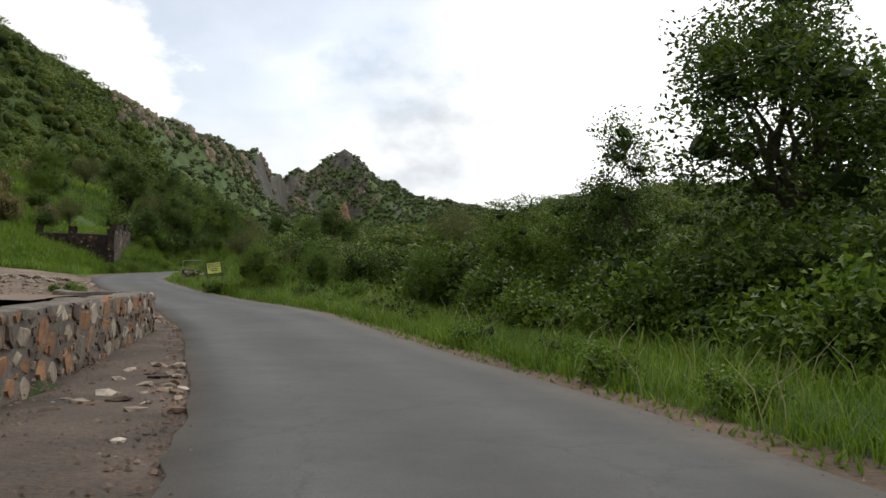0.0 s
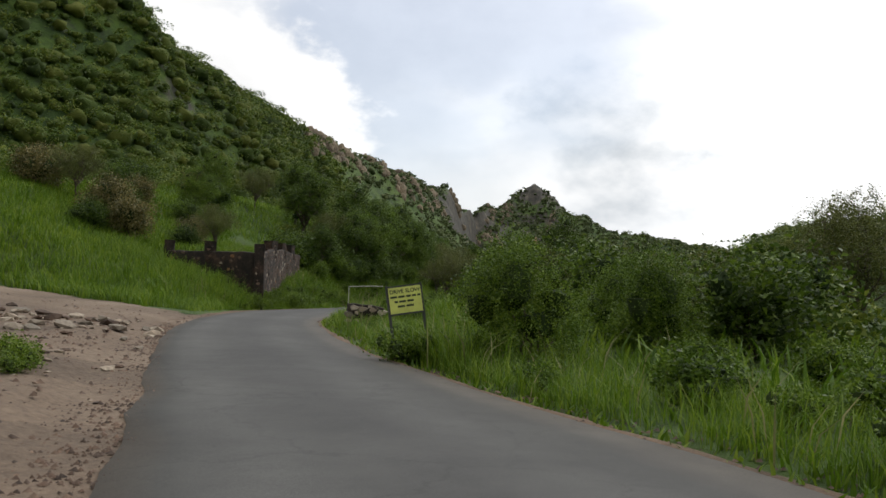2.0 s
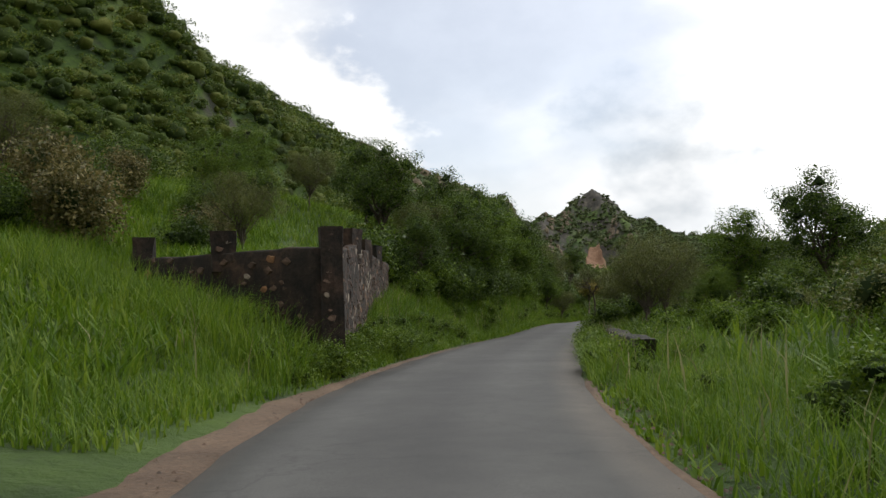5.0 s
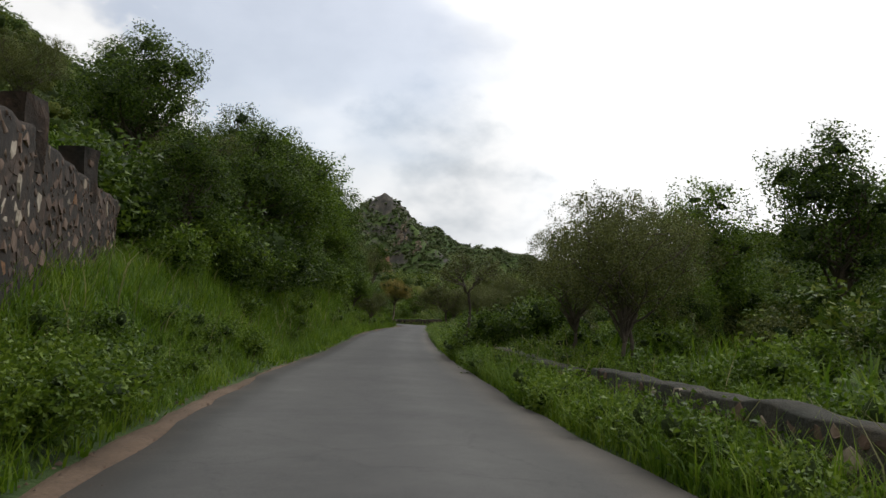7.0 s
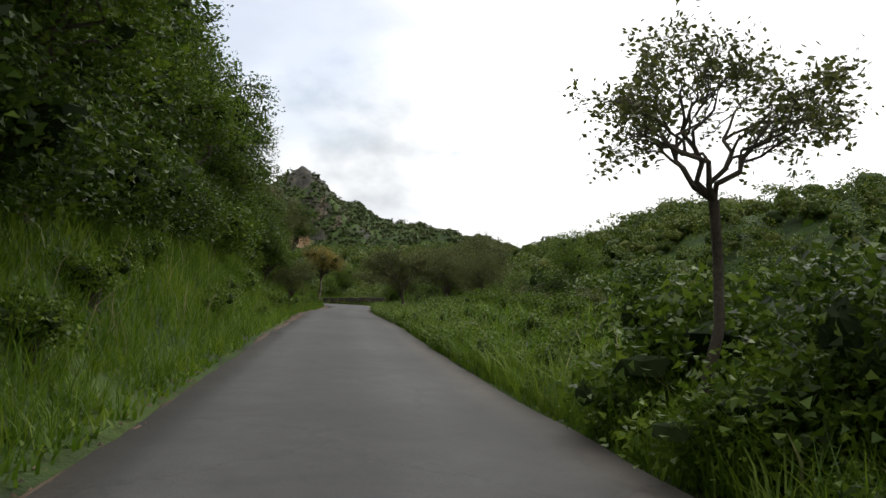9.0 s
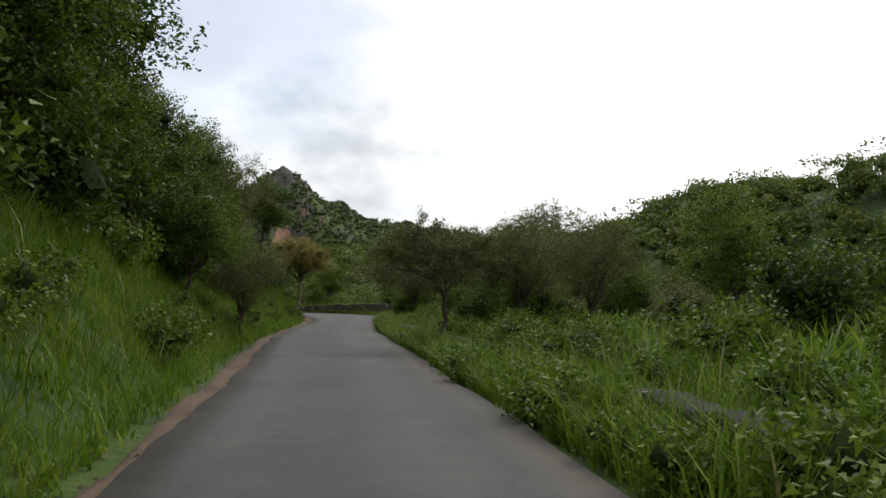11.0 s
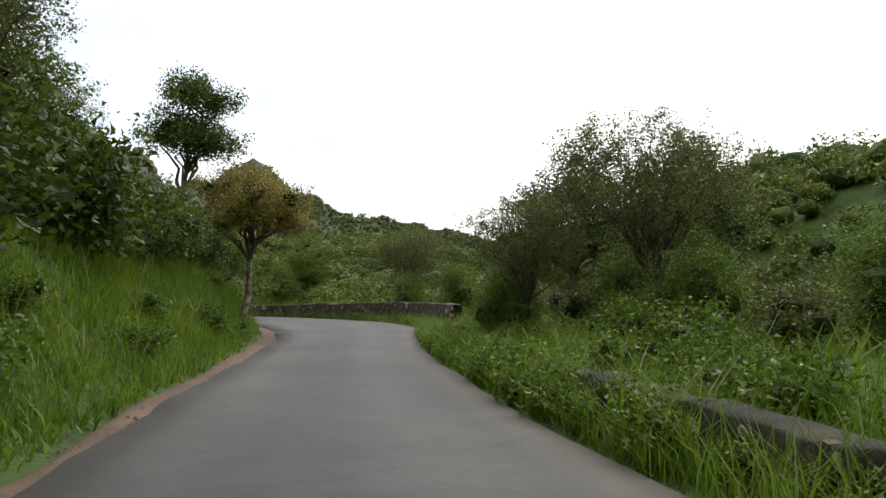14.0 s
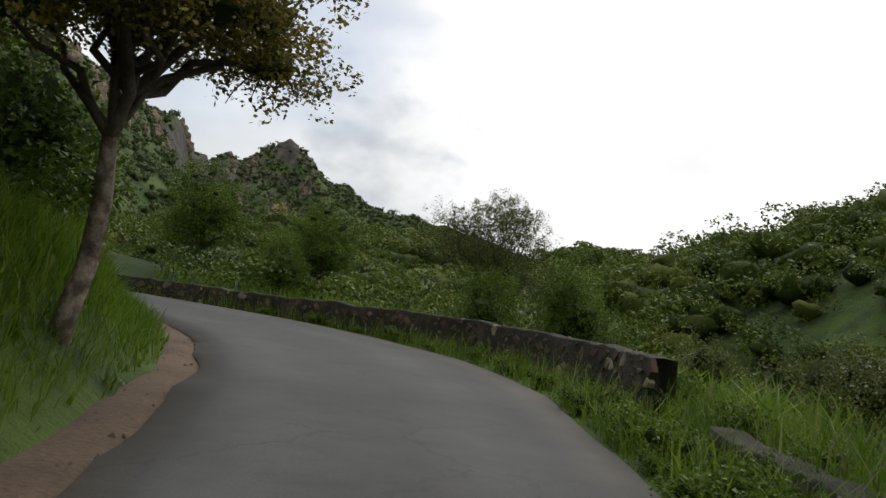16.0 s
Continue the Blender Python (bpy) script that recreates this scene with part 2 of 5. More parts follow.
def hill_material():
    """Grass and soil, with bare tan rock breaking out on the steepest slopes."""
    m, n, l, b = material("hillside", 0.95)
    geo = n.new("ShaderNodeNewGeometry")
    pos = geo.outputs["Position"]
    big, mid, fine_ = noise_node(n, l, 0.045, 5, pos), noise_node(n, l, 0.5, 6, pos, 0.65), noise_node(n, l, 3.5, 6, pos, 0.7)
    gr = ramp_node(n, [(0.36, (0.028, 0.060, 0.007)), (0.52, (0.058, 0.104, 0.011)), (0.68, (0.082, 0.120, 0.016))])
    l.new(big.outputs["Fac"], gr.inputs["Fac"])
    sh = ramp_node(n, [(0.34, (0.30, 0.36, 0.32)), (0.52, (0.85, 0.88, 0.8)), (0.68, (1.15, 1.1, 1.0))])
    l.new(mid.outputs["Fac"], sh.inputs["Fac"])
    mul = n.new("ShaderNodeMix")
    mul.data_type, mul.blend_type = "RGBA", "MULTIPLY"
    mul.inputs["Factor"].default_value = 1.0
    l.new(gr.outputs["Color"], mul.inputs["A"])
    l.new(sh.outputs["Color"], mul.inputs["B"])
    sep = n.new("ShaderNodeSeparateXYZ")
    l.new(geo.outputs["True Normal"], sep.inputs[0])
    steep = n.new("ShaderNodeMath")
    steep.operation = "MULTIPLY_ADD"
    steep.inputs[1].default_value = 0.55
    crag_n = noise_node(n, l, 0.055, 5, pos, 0.6)
    l.new(crag_n.outputs["Fac"], steep.inputs[0])
    inv = n.new("ShaderNodeMath")
    inv.operation = "SUBTRACT"
    inv.inputs[0].default_value = 1.0
    l.new(sep.outputs["Z"], inv.inputs[1])
    l.new(inv.outputs[0], steep.inputs[2])
    msk = ramp_node(n, [(0.80, (0, 0, 0)), (0.88, (1, 1, 1))])
    top = n.new("ShaderNodeSeparateXYZ")
    l.new(pos, top.inputs[0])
    bare_top = n.new("ShaderNodeMapRange")
    bare_top.inputs["From Min"].default_value, bare_top.inputs["From Max"].default_value = 88.0, 100.0
    bare_top.inputs["To Max"].default_value = 0.3
    l.new(top.outputs["Z"], bare_top.inputs["Value"])
    both = n.new("ShaderNodeMath")
    both.operation = "ADD"
    l.new(steep.outputs[0], both.inputs[0])
    l.new(bare_top.outputs["Result"], both.inputs[1])
    craggy = n.new("ShaderNodeMapRange")
    craggy.inputs["From Min"].default_value, craggy.inputs["From Max"].default_value = 480.0, 700.0
    craggy.inputs["To Max"].default_value = 0.3
    l.new(top.outputs["Y"], craggy.inputs["Value"])
    all3 = n.new("ShaderNodeMath")
    all3.operation = "ADD"
    l.new(both.outputs[0], all3.inputs[0])
    l.new(craggy.outputs["Result"], all3.inputs[1])
    l.new(all3.outputs[0], msk.inputs["Fac"])
    stretch = n.new("ShaderNodeMapping")
    stretch.inputs["Scale"].default_value = (1.0, 1.0, 0.3)
    l.new(pos, stretch.inputs["Vector"])
    rk_n = noise_node(n, l, 0.22, 8, stretch.outputs["Vector"], 0.7)
    rk = ramp_node(n, [(0.35, (0.028, 0.028, 0.024)), (0.55, (0.068, 0.062, 0.050)), (0.7, (0.16, 0.135, 0.10))])
    l.new(rk_n.outputs["Fac"], rk.inputs["Fac"])
    mx = n.new("ShaderNodeMix")
    mx.data_type = "RGBA"
    l.new(msk.outputs["Color"], mx.inputs["Factor"])
    l.new(mul.outputs["Result"], mx.inputs["A"])
    l.new(rk.outputs["Color"], mx.inputs["B"])
    l.new(mx.outputs["Result"], b.inputs["Base Color"])
    bp = n.new("ShaderNodeBump")
    bp.inputs["Strength"].default_value, bp.inputs["Distance"].default_value = 0.7, 0.25
    add = n.new("ShaderNodeMath")
    add.operation = "ADD"
    l.new(mid.outputs["Fac"], add.inputs[0])
    l.new(fine_.outputs["Fac"], add.inputs[1])
    l.new(add.outputs[0], bp.inputs["Height"])
    l.new(bp.outputs["Normal"], b.inputs["Normal"])
    return m


M_SOIL = hill_material()
M_DIRT = surface("packed_dirt", [(0.3, (0.10, 0.074, 0.052)), (0.52, (0.165, 0.122, 0.086)), (0.72, (0.235, 0.185, 0.135))], [(0.3, (0.65, 0.62, 0.6)), (0.7, (1.15, 1.12, 1.1))], 0.25, 9.0, 0.6, 0.05, 0.95)
M_SHOULDER = surface("red_soil", [(0.3, (0.085, 0.056, 0.036)), (0.65, (0.165, 0.112, 0.074))], [(0.3, (0.6, 0.6, 0.6)), (0.7, (1.2, 1.15, 1.1))], 0.6, 16.0, 0.7, 0.03, 0.95)
M_GRIT = surface("dark_grit", [(0.3, (0.045, 0.033, 0.025)), (0.65, (0.105, 0.078, 0.058))], [(0.3, (0.5, 0.5, 0.5)), (0.7, (1.3, 1.25, 1.2))], 0.9, 22.0, 0.8, 0.03, 0.95)
M_MORTAR = surface("dark_mortar", [(0.32, (0.010, 0.008, 0.006)), (0.52, (0.028, 0.020, 0.014)), (0.7, (0.080, 0.048, 0.032))], [(0.3, (0.4, 0.4, 0.4)), (0.7, (1.35, 1.3, 1.25))], 1.9, 11.0, 0.8, 0.03, 0.95)
M_STONE = surface("rubble_stone", [(0.3, (0.050, 0.034, 0.025)), (0.55, (0.115, 0.075, 0.052)), (0.75, (0.21, 0.155, 0.115))], [(0.3, (0.6, 0.6, 0.6)), (0.7, (1.2, 1.2, 1.2))], 1.8, 12.0, 0.6, 0.02, 0.9, 0.45)
M_RUBBLE = surface("small_rubble", [(0.3, (0.050, 0.034, 0.025)), (0.55, (0.115, 0.075, 0.052)), (0.75, (0.21, 0.155, 0.115))], [(0.3, (0.6, 0.6, 0.6)), (0.7, (1.2, 1.2, 1.2))], 1.8, 12.0, 0.6, 0.02, 0.9, 0.5, True)
M_PALE = surface("grey_stone", [(0.3, (0.2, 0.17, 0.13)), (0.7, (0.4, 0.35, 0.28))], [(0.3, (0.6, 0.6, 0.6)), (0.7, (1.2, 1.2, 1.2))], 2.0, 14.0, 0.6, 0.02, 0.9, 0.4)
M_ROCK = surface("cliff_rock", [(0.3, (0.10, 0.082, 0.06)), (0.7, (0.30, 0.245, 0.175))], [(0.3, (0.5, 0.5, 0.5)), (0.7, (1.25, 1.2, 1.1))], 0.09, 0.9, 0.8, 0.8, 0.95)
# near-black green for crown cores: inner shade put into the colour
M_CROWN_SHADE = foliage("crown_shade", (0.012, 0.024, 0.006), (0.02, 0.038, 0.009), (0.035, 0.055, 0.014), 0.3, 0.1, 1.0)
M_SCAR = surface("red_scar", [(0.3, (0.17, 0.09, 0.05)), (0.7, (0.29, 0.17, 0.10))], [(0.3, (0.7, 0.7, 0.7)), (0.7, (1.2, 1.2, 1.2))], 0.1, 1.0, 0.6, 0.3, 0.95)
M_BARK = surface("bark", [(0.3, (0.045, 0.035, 0.026)), (0.7, (0.13, 0.105, 0.08))], [(0.3, (0.6, 0.6, 0.6)), (0.7, (1.3, 1.3, 1.3))], 2.5, 30.0, 0.8, 0.02, 0.95)
M_GRASS = foliage("grass", (0.042, 0.092, 0.006), (0.105, 0.192, 0.012), (0.210, 0.290, 0.028), 0.5, 0.40)
M_SEED = foliage("seed_grass", (0.12, 0.13, 0.05), (0.22, 0.22, 0.09), (0.34, 0.31, 0.15), 0.5, 0.35)
M_LEAF = foliage("tree_leaf", (0.010, 0.022, 0.003), (0.042, 0.080, 0.008), (0.130, 0.195, 0.020), 0.6, 0.36)
M_LEAF_LIGHT = foliage("bright_leaf", (0.019, 0.043, 0.004), (0.072, 0.130, 0.010), (0.180, 0.260, 0.026), 0.6, 0.36)
M_LEAF_FINE = foliage("acacia_leaf", (0.034, 0.046, 0.010), (0.088, 0.108, 0.024), (0.180, 0.190, 0.048), 0.9, 0.32)
M_LEAF_YELLOW = foliage("flowering_leaf", (0.050, 0.070, 0.013), (0.165, 0.150, 0.028), (0.42, 0.31, 0.065), 1.1, 0.25)
M_LEAF_TAWNY = foliage("tawny_leaf", (0.040, 0.046, 0.014), (0.115, 0.108, 0.034), (0.250, 0.205, 0.075), 0.9, 0.25)
M_SCRUB = foliage("hill_scrub_leaf", (0.022, 0.049, 0.007), (0.072, 0.126, 0.014), (0.190, 0.225, 0.030), 0.16, 0.25)
# mountain leaf colours are paled and greyed to stand in for distance haze
M_SCRUB_HAZE = foliage("mountain_scrub_haze", (0.042, 0.066, 0.024), (0.082, 0.114, 0.040), (0.150, 0.172, 0.066), 0.05, 0.2)
# darker leaf colour for scrub cores, painting the shade between leaves
M_CLUMP_SHADE = foliage("hill_clump_shade", (0.018, 0.034, 0.006), (0.050, 0.080, 0.011), (0.115, 0.130, 0.022), 0.16, 0.1, 0.9, 1.6)
# mountain cores carry the same painted haze
M_CLUMP_HAZE = foliage("mountain_clump_haze", (0.044, 0.068, 0.026), (0.080, 0.112, 0.040), (0.135, 0.158, 0.060), 0.05, 0.1, 0.9, 0.7)
M_BARK_PALE = surface("mottled_bark", [(0.35, (0.05, 0.037, 0.027)), (0.5, (0.15, 0.115, 0.085)), (0.62, (0.36, 0.30, 0.24))], [(0.3, (0.6, 0.6, 0.6)), (0.7, (1.25, 1.25, 1.25))], 5.0, 30.0, 0.9, 0.02, 0.95)
M_GREY_MORTAR = surface("grey_mortar", [(0.3, (0.07, 0.06, 0.05)), (0.52, (0.15, 0.13, 0.105)), (0.72, (0.23, 0.20, 0.165))], [(0.3, (0.55, 0.55, 0.55)), (0.7, (1.2, 1.2, 1.2))], 1.6, 18.0, 0.9, 0.03, 0.95)
M_MOSS = surface("mossy_masonry", [(0.3, (0.014, 0.018, 0.009)), (0.55, (0.040, 0.037, 0.025)), (0.72, (0.085, 0.072, 0.053))], [(0.3, (0.5, 0.52, 0.5)), (0.7, (1.25, 1.2, 1.2))], 1.4, 16.0, 0.9, 0.04, 0.95)
M_RUST = surface("ochre_stone", [(0.3, (0.17, 0.085, 0.04)), (0.7, (0.34, 0.19, 0.095))], [(0.3, (0.55, 0.55, 0.55)), (0.7, (1.2, 1.2, 1.2))], 2.5, 14.0, 0.7, 0.02, 0.9, 0.3)
M_METAL = plain("weathered_metal", (0.42, 0.42, 0.36), 0.55)
M_SIGN = plain("sign_yellow", (0.62, 0.66, 0.16), 0.5, 0.12)
M_SIGN_BACK = plain("sign_frame", (0.05, 0.055, 0.05), 0.6)
M_INK = plain("sign_ink", (0.04, 0.06, 0.02), 0.6)

# ---------------- mesh helpers ----------------


def mesh_arrays(name, verts, faces, mat, smooth=False):
    """A mesh from arrays; faces all of one size."""
    me = bpy.data.meshes.new(name)
    verts, faces = np.asarray(verts, np.float32), np.asarray(faces, np.int32)
    k = faces.shape[1]
    me.vertices.add(len(verts))
    me.vertices.foreach_set("co", verts.ravel())
    me.loops.add(faces.size)
    me.loops.foreach_set("vertex_index", faces.ravel())
    me.polygons.add(len(faces))
    me.polygons.foreach_set("loop_start", np.arange(0, faces.size, k, dtype=np.int32))
    me.update(calc_edges=True)
    if smooth:
        me.polygons.foreach_set("use_smooth", np.ones(len(faces), bool))
    me.materials.append(mat)
    return me


def part(name, me, parent=None, label="", loc=None):
    ob = new(name, me)
    ob.parent = parent
    if loc is not None:
        ob.location = loc
    if label:
        tagged(ob, label)
    return ob


def thing(name, loc, label, category, group="", kind=""):
    ob = new(name)
    ob.location = loc
    ob.empty_display_size = 0.2
    return tagged(ob, label, category, group, kind)


def bm_mesh(name, bm, mat, smooth=False):
    me = bpy.data.meshes.new(name)
    bm.to_mesh(me)
    bm.free()
    me.materials.append(mat)
    for p in me.polygons:
        p.use_smooth = smooth
    return me


def leaf_arrays(rng, centers, length, width, droop=0.0):
    """Rhombic leaves, one at each centre, turned at random."""
    n = len(centers)
    a = rng.normal(size=(n, 3))
    a[:, 2] = a[:, 2] * 0.6 - droop
    a /= np.linalg.norm(a, axis=1)[:, None]
    b = np.cross(a, rng.normal(size=(n, 3)))
    b /= np.linalg.norm(b, axis=1)[:, None] + 1e-6
    s = rng.uniform(0.6, 1.3, (n, 1))
    a, b = a * s * np.reshape(length, (-1, 1)) / 2, b * s * np.reshape(width, (-1, 1)) / 2
    v = np.stack([centers - a, centers + b + a * 0.15, centers + a, centers - b + a * 0.15], 1).reshape(-1, 3)
    return v, np.arange(4 * n).reshape(n, 4)


def tri_leaves(rng, centers, length, width):
    v, _ = leaf_arrays(rng, centers, length, width)
    v = v.reshape(-1, 4, 3)[:, (0, 1, 2)].copy()
    v[:, 1] += (v[:, 1] - (v[:, 0] + v[:, 2]) / 2) * 0.6
    return v.reshape(-1, 3), np.arange(3 * len(v)).reshape(-1, 3)


def lobe_points(rng, lobes, n, shell=0.55):
    """Points in a set of ellipsoids, denser near their skins. lobes: (x, y, z, rx, ry, rz)."""
    lobes = np.asarray(lobes, float)
    vol = (lobes[:, 3] * lobes[:, 4] * lobes[:, 5]) ** 0.75
    pick = rng.choice(len(lobes), n, p=vol / vol.sum())
    d = rng.normal(size=(n, 3))
    d /= np.linalg.norm(d, axis=1)[:, None]
    r = shell + (1 - shell) * rng.random(n) ** 0.7
    r *= 1 + 0.18 * np.sin(d[:, 0] * 7 + pick) * np.sin(d[:, 1] * 6 + 2 * pick) + 0.10 * np.clip(rng.normal(size=n), -1.5, 1.2)
    return lobes[pick, :3] + d * r[:, None] * lobes[pick, 3:]


def tube(points, radii, sides=8, rng=None):
    """A tapered limb through points."""
    pts = [Vector(p) for p in points]
    verts, faces = [], []
    for i, p in enumerate(pts):
        way = (pts[min(i + 1, len(pts) - 1)] - pts[max(i - 1, 0)]).normalized()
        u = way.cross(Vector((0.31, 0.95, 0.1))).normalized()
        w = way.cross(u)
        for k in range(sides):
            a = 2 * math.pi * k / sides
            rr = radii[i] * (1 + (0.12 * math.sin(3 * a + i * 1.7) if rng is None else 0.12 * rng.uniform(-1, 1)))
            verts.append(p + (u * math.cos(a) + w * math.sin(a)) * rr)
    for i in range(len(pts) - 1):
        for k in range(sides):
            a, b = i * sides + k, i * sides + (k + 1) % sides
            faces.append((a, b, b + sides, a + sides))
    return [tuple(v) for v in verts], faces


def bend(rng, a, b, n=5, wob=0.12):
    a, b = Vector(a), Vector(b)
    size = (b - a).length
    pts = []
    for i in range(n + 1):
        f = i / n
        p = a.lerp(b, f)
        k = math.sin(f * math.pi) * wob * size
        pts.append(p + Vector((rng.normal() * k * 0.6, rng.normal() * k * 0.6, rng.normal() * k * 0.3 + k * 0.4)))
    return pts


# ---------------- the road in plan ----------------
# left edge x, left edge y, right edge x, right edge y
ROAD = [(0.3, -40, 5.4, -40), (-0.3, -15, 4.8, -15), (-0.6, 0, 4.1, 0), (-1.3, 8, 3.2, 9), (-2.4, 14, 1.9, 15), (-3.6, 20, 0.8, 21), (-5.0, 25, -0.2, 26.5),
        (-6.3, 28.6, -1.6, 29.6), (-7.7, 32, -3.2, 32.5), (-8.9, 34.6, -4.8, 35.2), (-10.1, 37.4, -6.3, 38), (-11.4, 41, -7.6, 41.5), (-12.7, 45, -9.0, 45.6), (-13.9, 50, -10.2, 50.3),
        (-15.0, 57, -10.8, 57.5), (-15.6, 65, -10.95, 65), (-15.7, 73, -11.0, 73), (-15.6, 79, -10.9, 79), (-15.1, 85, -10.75, 85), (-14.6, 90, -10.65, 90), (-14.1, 96, -10.5, 96),
        (-13.6, 102, -10.1, 102), (-13.1, 107, -9.7, 107.5), (-12.6, 115, -8.9, 115.5), (-12.3, 121, -8.3, 121), (-12.1, 126, -7.8, 126), (-11.75, 133, -7.4, 133), (-11.2, 138, -7.0, 138),
        (-10.5, 142.5, -6.6, 142.5), (-9.8, 147, -6.0, 147), (-9.0, 152, -5.2, 152), (-8.55, 157, -4.2, 156.5), (-8.5, 160.5, -3.2, 160), (-9.1, 165, -2.7, 165.5), (-10.6, 169.5, -4.0, 171.2),
        (-13.6, 173.5, -7.4, 176.8), (-19, 176.8, -14, 181.2), (-28, 179, -25, 184), (-38, 179.5, -37, 185)]
ROAD_Z = [(-60, 0.0), (0, 0.0), (11, -0.25), (22, -0.4), (32, -0.37), (41, -0.15), (47, -0.09), (57, -0.08), (65, -0.15), (76, -0.23), (89, -0.19), (102, 0.04), (110, 0.05), (120, -0.19), (130, -0.3), (400, -0.3)]


def dense_road(step=0.5):
    r = np.array(ROAD, float)
    s = np.r_[0, np.cumsum(np.hypot(*(np.diff(r[:, :2] + r[:, 2:], axis=0) / 2).T))]
    t = np.arange(0, s[-1], step)
    d = np.stack([np.interp(t, s, r[:, k]) for k in range(4)], 1)
    for _ in range(3):
        d[4:-4] = sum(d[4 + k:len(d) - 4 + k] for k in range(-4, 5)) / 9
    z = np.interp((d[:, 1] + d[:, 3]) / 2, *np.array(ROAD_Z).T)
    return d, z


RD, RZ = dense_road()
RC = (RD[:, :2] + RD[:, 2:]) / 2
RH = np.hypot(*(RD[:, 2:] - RD[:, :2]).T) / 2
RT = np.gradient(RC, axis=0)
RT /= np.linalg.norm(RT, axis=1)[:, None]


def road_info(x, y):
    """Distance beyond the road's edge (negative on the road), side (+1 right), the road's height and its sample there."""
    p = np.stack([np.ravel(x), np.ravel(y)], 1).astype(float)
    idx = np.empty(len(p), int)
    for a in range(0, len(p), 4000):
        q = p[a:a + 4000]
        idx[a:a + 4000] = np.argmin(((q[:, None, :] - RC[None]) ** 2).sum(2), axis=1)
    dv = p - RC[idx]
    side = np.where(RT[idx, 1] * dv[:, 0] - RT[idx, 0] * dv[:, 1] >= 0, 1, -1)
    dist = np.linalg.norm(dv, axis=1) - RH[idx]
    return dist, side, RZ[idx], idx


# ---------------- the land ----------------
LEFT_CREST = [(-260, -60, 60), (-215, 60, 70), (-185, 150, 78), (-165, 199, 79), (-141, 218, 90), (-113, 240, 78), (-105, 260, 68), (-103, 293, 67), (-97, 337, 66), (-97, 379, 67), (-81, 454, 67),
              (-69, 547, 75), (-52, 669, 77), (-30, 765, 79), (-12, 788, 81), (4, 799, 92), (18, 792, 84), (41, 775, 77), (90, 727, 55), (113, 661, 37), (135, 600, 28), (150, 540, 22)]
RIGHT_CREST = [(150, 520, 22), (120, 460, 20), (99, 419, 20), (90, 324, 16.5), (66, 250, 14.5), (60, 200, 14.5), (62, 150, 15), (75, 90, 12), (90, 20, 10), (110, -80, 13)]
VALLEY = [(30, -80, -3), (28, 0, -3), (24, 50, -4), (22, 100, -7), (24, 150, -10), (22, 190, -12), (8, 215, -12), (-25, 235, -8), (-40, 300, -2), (-10, 400, 2), (20, 500, 8)]
SPUR = [(7, 792, 93), (17, 764, 86), (31, 726, 68), (45, 688, 46), (54, 645, 28)]
SPUR_WEST = [(-30, 765, 79), (-24, 738, 68), (-19, 716, 48), (-16, 690, 30)]
GULLY = [(-2, 742, 56), (6, 690, 30), (12, 620, 16), (16, 560, 10)]
GULLY_EAST = [(42, 752, 66), (60, 708, 44), (76, 650, 26), (88, 590, 16)]
GULLY_WEST = [(-42, 700, 40), (-41, 680, 32), (-36, 620, 20), (-24, 540, 10)]
NEAR_SLOPE = [(-42, 74, 6.0), (-37, 84, 7.5), (-34, 98, 8.5), (-31, 115, 8.5), (-29, 135, 8), (-26, 150, 6)]
VALLEY_ARM = [(12, 228, -8), (30, 262, -1), (48, 310, 4), (66, 390, 8), (92, 480, 13)]


def dense_line(line, step=6.0):
    a = np.array(line, float)
    s = np.r_[0, np.cumsum(np.hypot(*np.diff(a[:, :2], axis=0).T))]
    t = np.arange(0, s[-1] + step, step)
    return np.stack([np.interp(t, s, a[:, k]) for k in range(3)], 1)


LINES = [dense_line(LEFT_CREST), dense_line(RIGHT_CREST), dense_line(VALLEY), dense_line(VALLEY_ARM)] + [dense_line(q) for q in (NEAR_SLOPE, SPUR, SPUR_WEST, GULLY, GULLY_EAST, GULLY_WEST)]


def line_near(x, y, line):
    d2 = np.full(len(x), 1e12)
    zz = np.zeros(len(x))
    for a in range(0, len(x), 4000):
        q2 = (x[a:a + 4000, None] - line[None, :, 0]) ** 2 + (y[a:a + 4000, None] - line[None, :, 1]) ** 2 + 4
        w = q2 ** -3
        zz[a:a + 4000] = (w * line[:, 2]).sum(1) / w.sum(1)
        d2[a:a + 4000] = q2.min(1)
    return np.sqrt(d2), zz


def smooth01(v):
    v = np.clip(v, 0, 1)
    return v * v * (3 - 2 * v)


def soil_width(y):
    return np.interp(y, [44, 55, 60, 64, 70, 75, 84, 90, 98, 112, 124, 135, 144, 150, 155, 160, 166, 172], [2.0, 1.3, 0.7, 0.5, 0.6, 0.6, 0.3, 0.2, 0.2, 0.5, 0.85, 0.5, 0.5, 0.75, 0.95, 0.9, 0.6, 0.4])


OLD_WALL = [(-21.65, 64.16), (-18.96, 62.93), (-16.05, 61.64), (-17.0, 66.68), (-18.06, 72.12), (-18.73, 76.48), (-19.13, 79.62)]


def wall_gap(x, y):
    """How far a point lies behind both faces of the old wall (negative in front)."""
    front = (y - 61.64) * 0.915 + (x - (-16.05)) * 0.403
    flank = -(x - (-16.05) + np.interp(y, [61.64, 66.68, 72.12, 79.62], [0, 0.95, 2.01, 3.08]))
    end = np.where(y > 79, 79.92 - y, 9.0)
    far = (x + 27.0) * 0.5
    return np.minimum(np.minimum(front, flank), np.minimum(end, far))


